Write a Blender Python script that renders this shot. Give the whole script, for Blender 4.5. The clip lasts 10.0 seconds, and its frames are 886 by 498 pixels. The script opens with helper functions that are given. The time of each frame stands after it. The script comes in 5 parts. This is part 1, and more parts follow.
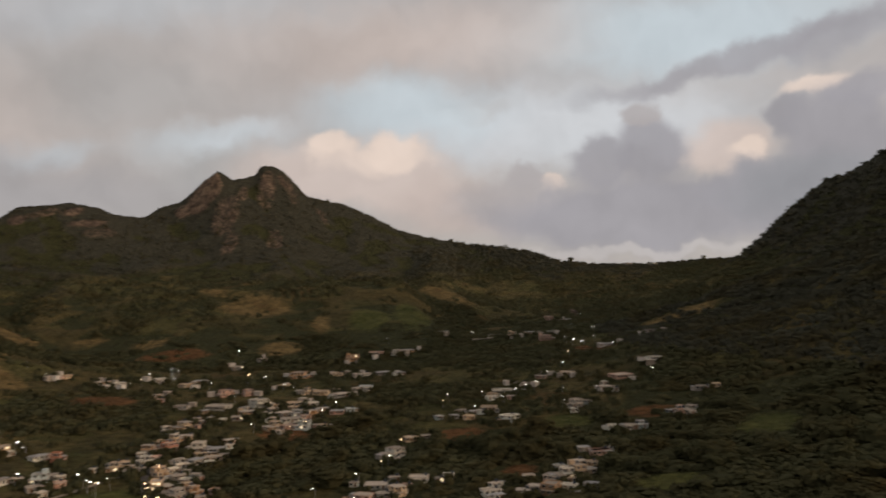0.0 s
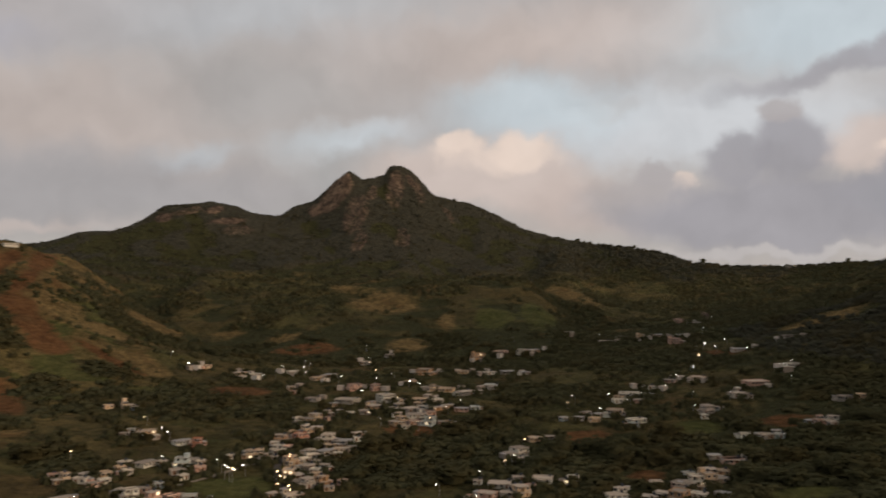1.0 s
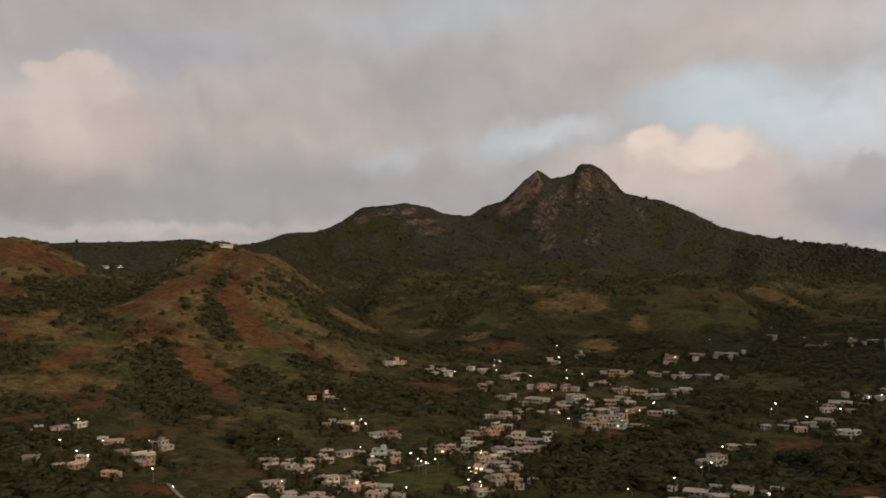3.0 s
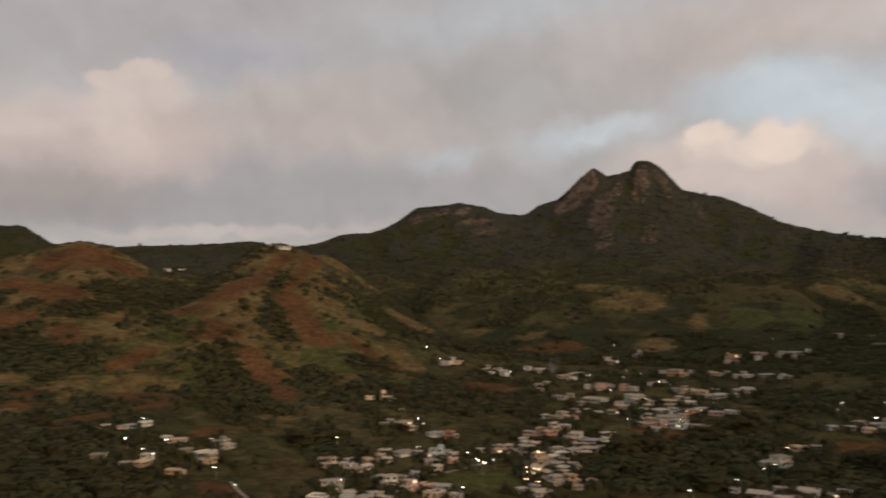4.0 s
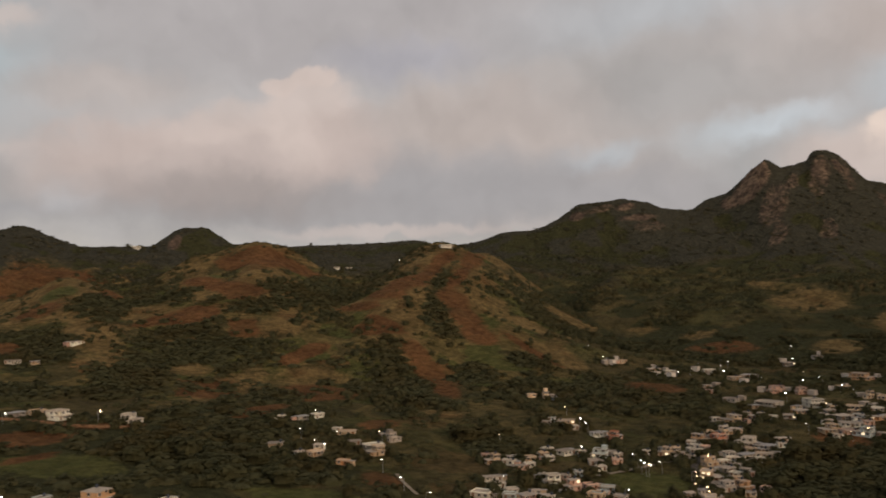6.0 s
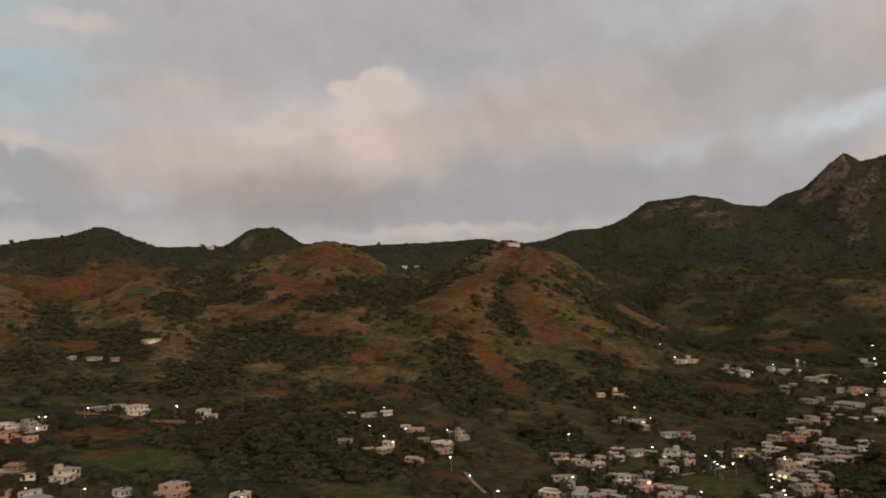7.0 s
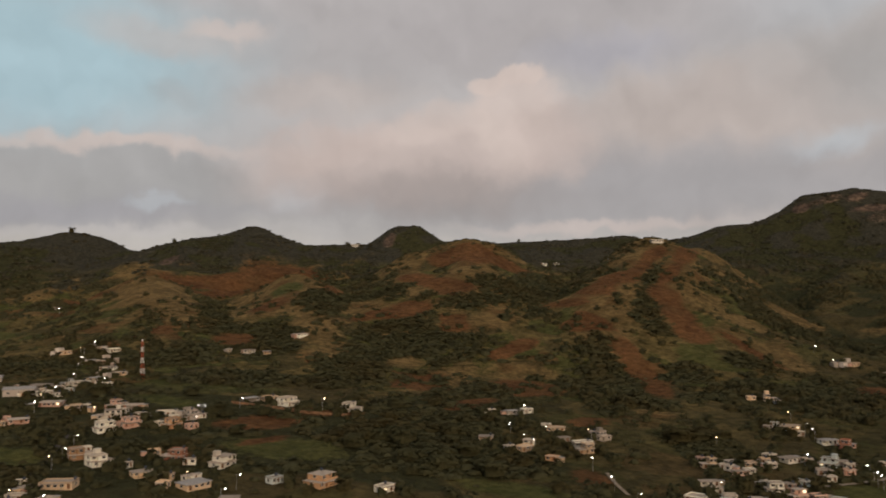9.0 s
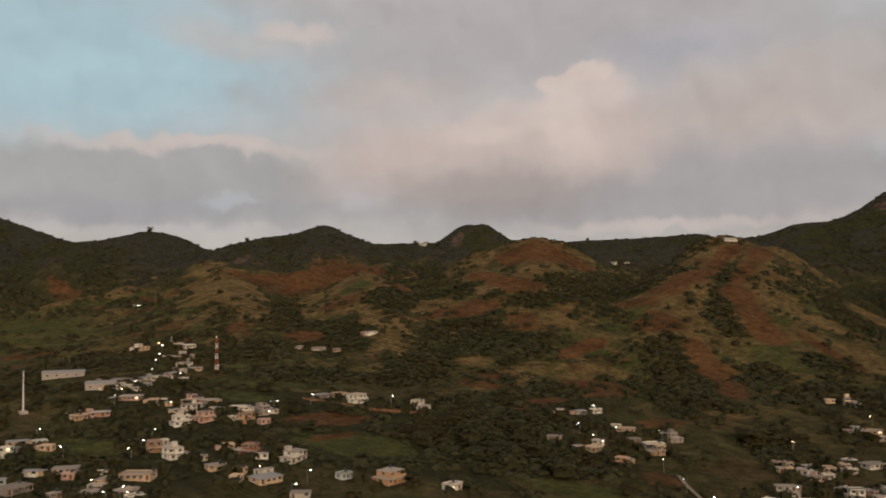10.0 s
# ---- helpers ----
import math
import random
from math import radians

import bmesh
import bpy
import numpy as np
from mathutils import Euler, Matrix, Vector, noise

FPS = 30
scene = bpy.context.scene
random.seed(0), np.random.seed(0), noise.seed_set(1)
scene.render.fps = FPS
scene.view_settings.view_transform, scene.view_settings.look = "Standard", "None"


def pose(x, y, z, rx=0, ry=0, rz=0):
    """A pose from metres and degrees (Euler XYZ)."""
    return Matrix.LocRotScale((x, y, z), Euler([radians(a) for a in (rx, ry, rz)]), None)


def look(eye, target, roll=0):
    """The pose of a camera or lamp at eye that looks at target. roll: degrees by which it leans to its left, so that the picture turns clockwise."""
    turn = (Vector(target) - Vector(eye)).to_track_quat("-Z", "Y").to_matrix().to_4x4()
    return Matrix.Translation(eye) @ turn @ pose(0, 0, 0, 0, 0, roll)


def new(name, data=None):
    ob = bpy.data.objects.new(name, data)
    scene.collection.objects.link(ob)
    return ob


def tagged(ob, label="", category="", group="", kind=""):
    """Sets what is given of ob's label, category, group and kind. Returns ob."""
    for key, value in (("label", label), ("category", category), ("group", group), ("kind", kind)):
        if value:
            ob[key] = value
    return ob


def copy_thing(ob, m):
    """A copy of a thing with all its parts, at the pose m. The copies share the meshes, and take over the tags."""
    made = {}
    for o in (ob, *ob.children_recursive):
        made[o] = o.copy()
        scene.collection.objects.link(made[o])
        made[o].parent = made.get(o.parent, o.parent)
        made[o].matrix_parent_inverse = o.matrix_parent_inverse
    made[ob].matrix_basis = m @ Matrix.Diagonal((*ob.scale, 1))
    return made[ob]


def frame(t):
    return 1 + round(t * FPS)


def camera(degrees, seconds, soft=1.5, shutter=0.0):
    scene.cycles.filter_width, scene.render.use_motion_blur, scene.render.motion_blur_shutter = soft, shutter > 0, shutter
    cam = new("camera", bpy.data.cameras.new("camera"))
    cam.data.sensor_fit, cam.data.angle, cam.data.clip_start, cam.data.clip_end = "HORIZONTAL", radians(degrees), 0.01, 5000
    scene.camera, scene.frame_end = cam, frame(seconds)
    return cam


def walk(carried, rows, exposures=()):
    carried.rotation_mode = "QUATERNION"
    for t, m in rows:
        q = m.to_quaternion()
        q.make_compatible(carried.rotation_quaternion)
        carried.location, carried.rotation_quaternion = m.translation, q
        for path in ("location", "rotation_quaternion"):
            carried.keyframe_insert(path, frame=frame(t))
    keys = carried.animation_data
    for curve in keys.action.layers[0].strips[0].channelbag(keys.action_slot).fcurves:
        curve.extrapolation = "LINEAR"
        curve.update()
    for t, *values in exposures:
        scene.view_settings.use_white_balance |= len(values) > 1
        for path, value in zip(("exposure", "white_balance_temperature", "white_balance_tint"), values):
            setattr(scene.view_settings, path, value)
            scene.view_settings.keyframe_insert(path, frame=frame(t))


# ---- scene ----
# The aircraft hovers over the valley and turns to its left on the spot.
EYE = (0.0, 0.0, 85.0)
cam = camera(54.53, 10.0, soft=1.8, shutter=0.6)
TURNS = [  # seconds, heading, tilt, lean
    (0.0, 0.055, 92.177, 1.447), (0.5, 4.321, 92.245, 0.85), (1.0, 8.4, 92.264, 0.573), (1.5, 11.813, 92.258, 0.384),
    (2.0, 15.087, 92.287, 0.296), (2.5, 18.567, 92.303, 0.186), (2.7, 20.02, 92.31, 0.21), (3.8, 22.43, 92.335, 0.74),
    (4.0, 24.65, 92.343, 0.765), (4.5, 28.527, 92.356, 0.588), (5.0, 30.772, 92.336, 0.686), (5.5, 33.053, 92.332, 0.768),
    (7.0, 39.829, 92.313, 0.95), (7.5, 42.188, 92.285, 0.95), (8.0, 45.008, 92.319, 0.813), (8.5, 47.406, 92.306, 0.752),
    (9.0, 49.121, 92.273, 0.759), (9.5, 51.495, 92.281, 0.657), (10.0, 53.642, 92.237, 0.614),
]
walk(cam, [(t, pose(*EYE, tilt, lean, heading)) for t, heading, tilt, lean in TURNS], exposures=[(0.0, 0.0), (10.0, 0.0)])

# ---- world: dusk sky with broken cloud, soft last light from behind ----
def srgb(r, g, b):
    return tuple((c / 12.92 if c <= 0.04045 else ((c + 0.055) / 1.055) ** 2.4) for c in (r / 255, g / 255, b / 255)) + (1.0,)


SKY_TINTS = {
    "veil": srgb(183, 176, 173), "rose": srgb(187, 175, 169), "pink": srgb(194, 178, 171), "blush": srgb(206, 190, 182), "glow": srgb(229, 210, 197),
    "haze": srgb(186, 192, 197), "pale": srgb(190, 184, 182), "bright": srgb(209, 212, 216), "paleblue": srgb(195, 205, 211), "blue": srgb(167, 190, 198), "grey": srgb(166, 164, 163), "ash": srgb(160, 157, 158),
    "mauve": srgb(173, 167, 167), "lilac": srgb(169, 168, 178), "umber": srgb(155, 146, 143), "slate": srgb(158, 155, 160), "storm": srgb(148, 148, 152),
}
# clouds: heading, height above the horizon, half width, half height (degrees), slope, softness, cover, tint
HIGH_VEIL = [
    (77.0, 13.9, 16.4, 6.2, 0, 0.7, 1, "blue"), (39.8, 16.7, 20.8, 4.0, 0, 0.9, 0.7, "mauve"), (56.7, 12.0, 6.5, 1.4, -4, 0.8, 0.6, "rose"),
    (66.7, 15.5, 6.3, 1.3, 6, 0.8, 0.65, "veil"), (63.0, 16.1, 3.1, 0.8, 8, 0.7, 0.6, "blush"), (66.5, 11.9, 1.6, 1.1, 0, 0.8, 0.35, "grey"),
    (38.0, 14.7, 6.2, 1.6, 0, 0.9, 0.5, "lilac"), (17.5, 16.6, 13.6, 2.9, 0, 0.9, 0.5, "haze"), (-16.8, 15.5, 13.7, 2.9, 0, 0.8, 0.95, "paleblue"),
    (-8.3, 10.3, 14.3, 3.0, 0, 0.7, 0.85, "bright"),
]
MIDDLE_VEIL = [
    (24.5, 8.9, 4.1, 0.8, 0, 0.9, 0.5, "haze"), (15.8, 10.6, 3.9, 0.9, 0, 0.9, 0.4, "blush"), (5.9, 14.3, 5.8, 2.8, -4, 0.8, 0.75, "rose"),
    (-1.0, 15.9, 9.8, 2.4, 0, 0.9, 0.6, "blush"), (-1.6, 11.4, 2.7, 0.9, -6, 0.7, 0.65, "rose"), (2.3, 11.3, 6.9, 2.4, 0, 0.8, 0.85, "paleblue"),
    (14.5, 10.1, 4.8, 1.0, -6, 0.8, 0.8, "bright"), (7.9, 15.9, 9.4, 2.2, 0, 0.9, 0.5, "rose"), (20.8, 12.6, 14.6, 3.4, -10, 0.7, 0.8, "rose"),
    (34.4, 11.3, 7.8, 2.2, -4, 0.7, 0.65, "rose"), (21.9, 12.3, 11.9, 3.8, 0, 0.9, 0.75, "grey"),
]
LOW_VEIL = [
    (33.0, 7.7, 15.6, 4.1, 0, 0.8, 0.6, "rose"), (25.4, 8.4, 3.4, 0.9, -14, 0.9, 0.5, "haze"), (30.0, 3.9, 9.7, 0.7, 0, 0.9, 0.3, "blush"),
    (25.0, 8.3, 2.9, 0.7, -16, 0.9, 0.4, "haze"), (15.3, 9.4, 5.1, 1.5, -6, 0.9, 0.4, "paleblue"), (22.6, 6.6, 8.7, 1.4, 0, 0.9, 0.5, "mauve"),
    (32.0, 10.9, 8.6, 3.2, -4, 0.8, 0.7, "rose"), (35.4, 6.6, 13.0, 2.9, 0, 0.8, 0.6, "mauve"),
]
WEST_BANK = [
    (42.9, 5.8, 34.0, 3.2, 0, 0.7, 0.8, "ash"), (74.7, 6.4, 15.5, 2.7, 0, 0.45, 0.9, "grey"), (70.6, 8.7, 9.8, 0.6, 2, 0.8, 0.7, "blush"),
    (73.7, 4.8, 12.7, 1.1, 0, 0.9, 0.6, "slate"), (67.8, 5.3, 2.3, 0.4, 0, 0.9, 0.4, "haze"), (58.6, 5.9, 2.1, 1.3, -10, 0.8, 0.6, "haze"),
    (71.3, 3.6, 13.7, 0.4, 0, 0.9, 0.4, "pale"), (39.0, 3.6, 9.2, 0.5, 0, 0.9, 0.5, "blush"),
]
HEAP = [
    (50.7, 8.1, 12.5, 3.2, -5, 0.55, 0.9, "pink"), (56.7, 9.0, 4.9, 1.7, -10, 0.6, 0.7, "pink"), (44.3, 11.0, 3.4, 3.2, 0, 0.45, 0.85, "blush"),
    (45.9, 13.2, 1.3, 0.9, 0, 0.4, 0.9, "blush"), (43.9, 13.6, 1.5, 0.8, 0, 0.4, 0.9, "blush"), (41.7, 9.4, 2.9, 2.8, 0, 0.6, 0.7, "pink"),
    (49.1, 10.6, 4.2, 1.5, -14, 0.6, 0.6, "blush"), (50.3, 5.8, 10.2, 1.9, 0, 0.9, 0.7, "umber"),
]
GLOWING = [
    (14.2, 7.4, 4.4, 1.7, 0, 0.7, 0.75, "grey"), (5.4, 7.1, 8.8, 2.6, 4, 0.55, 0.85, "blush"), (7.6, 9.2, 1.8, 1.0, 0, 0.5, 0.9, "glow"),
    (3.2, 8.6, 2.5, 1.1, 6, 0.5, 0.9, "glow"), (5.4, 8.3, 3.1, 1.1, 0, 0.7, 0.6, "glow"), (-1.4, 4.8, 6.0, 2.3, 0, 0.7, 0.75, "pink"),
]
EAST_BAND = [
    (-18.8, 13.5, 10.5, 0.9, -10, 0.7, 0.8, "slate"), (-25.1, 14.1, 4.2, 1.4, -12, 0.7, 0.75, "slate"), (-23.7, 11.4, 2.4, 0.7, -8, 0.6, 0.8, "glow"),
    (-18.3, 8.2, 3.3, 1.8, 0, 0.6, 0.85, "blush"), (-19.5, 7.7, 1.2, 0.8, 0, 0.5, 0.9, "glow"), (-6.9, 6.7, 1.0, 0.7, 0, 0.5, 0.85, "glow"),
]
EAST_BANK = [
    (-5.3, 7.3, 1.3, 0.9, 0, 0.45, 0.85, "mauve"), (-4.5, 5.5, 4.9, 2.1, 0, 0.6, 0.8, "mauve"), (-13.6, 4.2, 11.8, 2.7, 0, 0.45, 0.92, "slate"),
    (-10.3, 7.5, 2.3, 1.6, 0, 0.45, 0.85, "slate"), (-13.6, 8.5, 2.7, 2.6, 0, 0.45, 0.9, "slate"), (-13.3, 10.9, 1.7, 1.0, 0, 0.45, 0.85, "mauve"),
    (-19.9, 5.5, 4.4, 1.8, -8, 0.5, 0.9, "slate"), (-24.9, 8.4, 3.5, 3.1, 0, 0.45, 0.9, "slate"), (-21.9, 9.7, 1.3, 1.3, 0, 0.5, 0.85, "slate"),
    (-26.2, 10.6, 2.2, 1.2, 0, 0.5, 0.85, "slate"), (-23.8, 5.2, 6.0, 2.4, 0, 0.6, 0.85, "storm"),
]
EAST_HORIZON = [
    (-13.2, 1.8, 8.2, 0.4, 0, 0.7, 0.8, "pale"),
]
ALL_CLOUDS = [*HIGH_VEIL, *MIDDLE_VEIL, *LOW_VEIL, *WEST_BANK, *HEAP, *GLOWING, *EAST_BAND, *EAST_BANK, *EAST_HORIZON]
SUN_HEADING, SUN_HEIGHT = -113.0, 14.0

world = bpy.data.worlds.new("dusk_sky")
scene.world = world
world.use_nodes = True
wn, wl = world.node_tree.nodes, world.node_tree.links
wn.clear()


def wmath(op, a, b=None, c=None):
    n = wn.new("ShaderNodeMath")
    n.operation = op
    for i, v in enumerate((a, b, c)):
        if v is None:
            continue
        if isinstance(v, (int, float)):
            n.inputs[i].default_value = v
        else:
            wl.new(v, n.inputs[i])
    return n.outputs[0]


def wvec(op, a, b=None, scale=None):
    n = wn.new("ShaderNodeVectorMath")
    n.operation = op
    for i, v in enumerate((a, b)):
        if v is None:
            continue
        if isinstance(v, tuple):
            n.inputs[i].default_value = v
        else:
            wl.new(v, n.inputs[i])
    if scale is not None:
        n.inputs["Scale"].default_value = scale
    return n.outputs["Value"] if op == "LENGTH" else n.outputs[0]


def wnoise(vector, scale, detail, rough=0.55):
    n = wn.new("ShaderNodeTexNoise")
    n.inputs["Scale"].default_value, n.inputs["Detail"].default_value, n.inputs["Roughness"].default_value = scale, detail, rough
    wl.new(vector, n.inputs["Vector"])
    return n


def wmix(fac, a, b, blend="MIX"):
    n = wn.new("ShaderNodeMix")
    n.data_type, n.blend_type = "RGBA", blend
    for sock, v in ((n.inputs[0], fac), (n.inputs[6], a), (n.inputs[7], b)):
        if isinstance(v, (int, float, tuple)):
            sock.default_value = v
        else:
            wl.new(v, sock)
    return n.outputs[2]


coord = wn.new("ShaderNodeTexCoord").outputs["Generated"]
sep = wn.new("ShaderNodeSeparateXYZ")
wl.new(coord, sep.inputs[0])
heading = wmath("DEGREES", wmath("ARCTAN2", wmath("MULTIPLY", sep.outputs[0], -1.0), sep.outputs[1]))
height = wmath("DEGREES", wmath("ARCSINE", sep.outputs[2]))
spot = wn.new("ShaderNodeCombineXYZ")
wl.new(heading, spot.inputs[0])
wl.new(height, spot.inputs[1])
# billows: three sizes of unevenness push the cloud edges about
big = wvec("SCALE", wvec("SUBTRACT", wnoise(coord, 5.0, 3.0).outputs["Color"], (0.5, 0.5, 0.5)), scale=2.2)
mid = wvec("SCALE", wvec("SUBTRACT", wnoise(coord, 13.0, 5.0, 0.5).outputs["Color"], (0.5, 0.5, 0.5)), scale=2.6)
small = wvec("SCALE", wvec("SUBTRACT", wnoise(coord, 34.0, 4.0, 0.5).outputs["Color"], (0.5, 0.5, 0.5)), scale=1.5)
place = wvec("MULTIPLY", wvec("ADD", wvec("ADD", spot.outputs[0], big), wvec("ADD", mid, small)), (1.0, 1.0, 0.0))
sky = wn.new("ShaderNodeTexSky")
sky.sky_type, sky.sun_disc = "NISHITA", False
sky.sun_elevation, sky.sun_rotation = radians(SUN_HEIGHT), radians(-SUN_HEADING)
clear = wmix(1.0, sky.outputs[0], (0.10, 0.10, 0.10, 1.0), "MULTIPLY")
# thin high haze over the clear air
colour = wmix(0.92, clear, SKY_TINTS["veil"])
for a, e, ra, re, slope, soft, cover, tint in ALL_CLOUDS:
    m = wn.new("ShaderNodeMapping")
    m.vector_type = "TEXTURE"
    m.inputs["Location"].default_value, m.inputs["Rotation"].default_value, m.inputs["Scale"].default_value = (a, e, 0), (0, 0, radians(slope)), (ra, re, 1)
    wl.new(place, m.inputs["Vector"])
    edge = wn.new("ShaderNodeMapRange")
    edge.interpolation_type = "SMOOTHERSTEP"
    wl.new(wvec("LENGTH", m.outputs[0]), edge.inputs["Value"])
    edge.inputs["From Min"].default_value, edge.inputs["From Max"].default_value = 1.0 + soft * 0.5, 1.0 - soft
    edge.inputs["To Max"].default_value = cover
    colour = wmix(edge.outputs[0], colour, SKY_TINTS[tint])
# folds inside the clouds
fold = wmath("ADD", wmath("MULTIPLY", wnoise(place, 0.12, 3.0, 0.5).outputs["Fac"], 0.72), wmath("MULTIPLY", wnoise(place, 0.36, 4.0, 0.55).outputs["Fac"], 0.28))
grey = wn.new("ShaderNodeMapRange")
wl.new(fold, grey.inputs["Value"])
grey.inputs["From Min"].default_value, grey.inputs["From Max"].default_value = 0.3, 0.7
grey.inputs["To Min"].default_value, grey.inputs["To Max"].default_value = 0.94, 1.055
# tops catch more light than undersides
above = wnoise(place, 0.2, 3.0, 0.5).outputs["Fac"]
below = wnoise(wvec("ADD", place, (0.5, -1.3, 0.0)), 0.2, 3.0, 0.5).outputs["Fac"]
relief = wmath("ADD", grey.outputs[0], wmath("MULTIPLY", wmath("SUBTRACT", below, above), 0.3))
shade = wn.new("ShaderNodeCombineXYZ")
for i in range(3):
    wl.new(relief, shade.inputs[i])
colour = wmix(1.0, colour, shade.outputs[0], "MULTIPLY")
back = wn.new("ShaderNodeBackground")
wl.new(colour, back.inputs["Color"])
back.inputs["Strength"].default_value = 1.0
wl.new(back.outputs[0], wn.new("ShaderNodeOutputWorld").inputs["Surface"])

sun = new("sun", bpy.data.lights.new("sun", "SUN"))
sun.data.energy, sun.data.angle, sun.data.color = 1.7, radians(22), (1.0, 0.72, 0.50)
a, e = radians(SUN_HEADING), radians(SUN_HEIGHT)
sun.matrix_world = look((0, 0, 400), (1000 * math.sin(a) * math.cos(e), -1000 * math.cos(a) * math.cos(e), 400 - 1000 * math.sin(e)))

# ---- materials ----
class Nodes:
    """Short hand for one material's nodes."""

    def __init__(self, name, rough=0.8, metal=0.0):
        self.mat = bpy.data.materials.new(name)
        self.mat.use_nodes = True
        self.n, self.l = self.mat.node_tree.nodes, self.mat.node_tree.links
        self.b = self.n["Principled BSDF"]
        self.b.inputs["Roughness"].default_value, self.b.inputs["Metallic"].default_value = rough, metal
        self.b.inputs["Specular IOR Level"].default_value = 0.12

    def put(self, sock, v):
        if isinstance(v, (int, float, tuple)):
            sock.default_value = v
        else:
            self.l.new(v, sock)

    def coord(self, kind="Object"):
        return self.n.new("ShaderNodeTexCoord").outputs[kind]

    def where(self):
        return self.n.new("ShaderNodeNewGeometry").outputs["Position"]

    def noise(self, vec, scale, detail=3.0, rough=0.55):
        t = self.n.new("ShaderNodeTexNoise")
        t.inputs["Scale"].default_value, t.inputs["Detail"].default_value, t.inputs["Roughness"].default_value = scale, detail, rough
        self.l.new(vec, t.inputs["Vector"])
        return t.outputs["Fac"]

    def ramp(self, v, lo, hi, to_lo=0.0, to_hi=1.0):
        m = self.n.new("ShaderNodeMapRange")
        m.interpolation_type = "SMOOTHSTEP"
        self.put(m.inputs["Value"], v)
        for k, x in (("From Min", lo), ("From Max", hi), ("To Min", to_lo), ("To Max", to_hi)):
            m.inputs[k].default_value = x
        return m.outputs[0]

    def mix(self, fac, a, b, blend="MIX"):
        m = self.n.new("ShaderNodeMix")
        m.data_type, m.blend_type = "RGBA", blend
        for s, v in ((m.inputs[0], fac), (m.inputs[6], a), (m.inputs[7], b)):
            self.put(s, v)
        return m.outputs[2]

    def math(self, op, a, b=0.0):
        m = self.n.new("ShaderNodeMath")
        m.operation = op
        self.put(m.inputs[0], a)
        self.put(m.inputs[1], b)
        return m.outputs[0]

    def attr(self, name):
        t = self.n.new("ShaderNodeAttribute")
        t.attribute_name = name
        return t.outputs["Fac"]

    def random(self):
        return self.n.new("ShaderNodeObjectInfo").outputs["Random"]

    def island(self):
        return self.n.new("ShaderNodeNewGeometry").outputs["Random Per Island"]

    def colour(self, v):
        self.put(self.b.inputs["Base Color"], v)

    def bump(self, v, strength=0.4, distance=0.1):
        t = self.n.new("ShaderNodeBump")
        t.inputs["Strength"].default_value, t.inputs["Distance"].default_value = strength, distance
        self.l.new(v, t.inputs["Height"])
        self.l.new(t.outputs[0], self.b.inputs["Normal"])


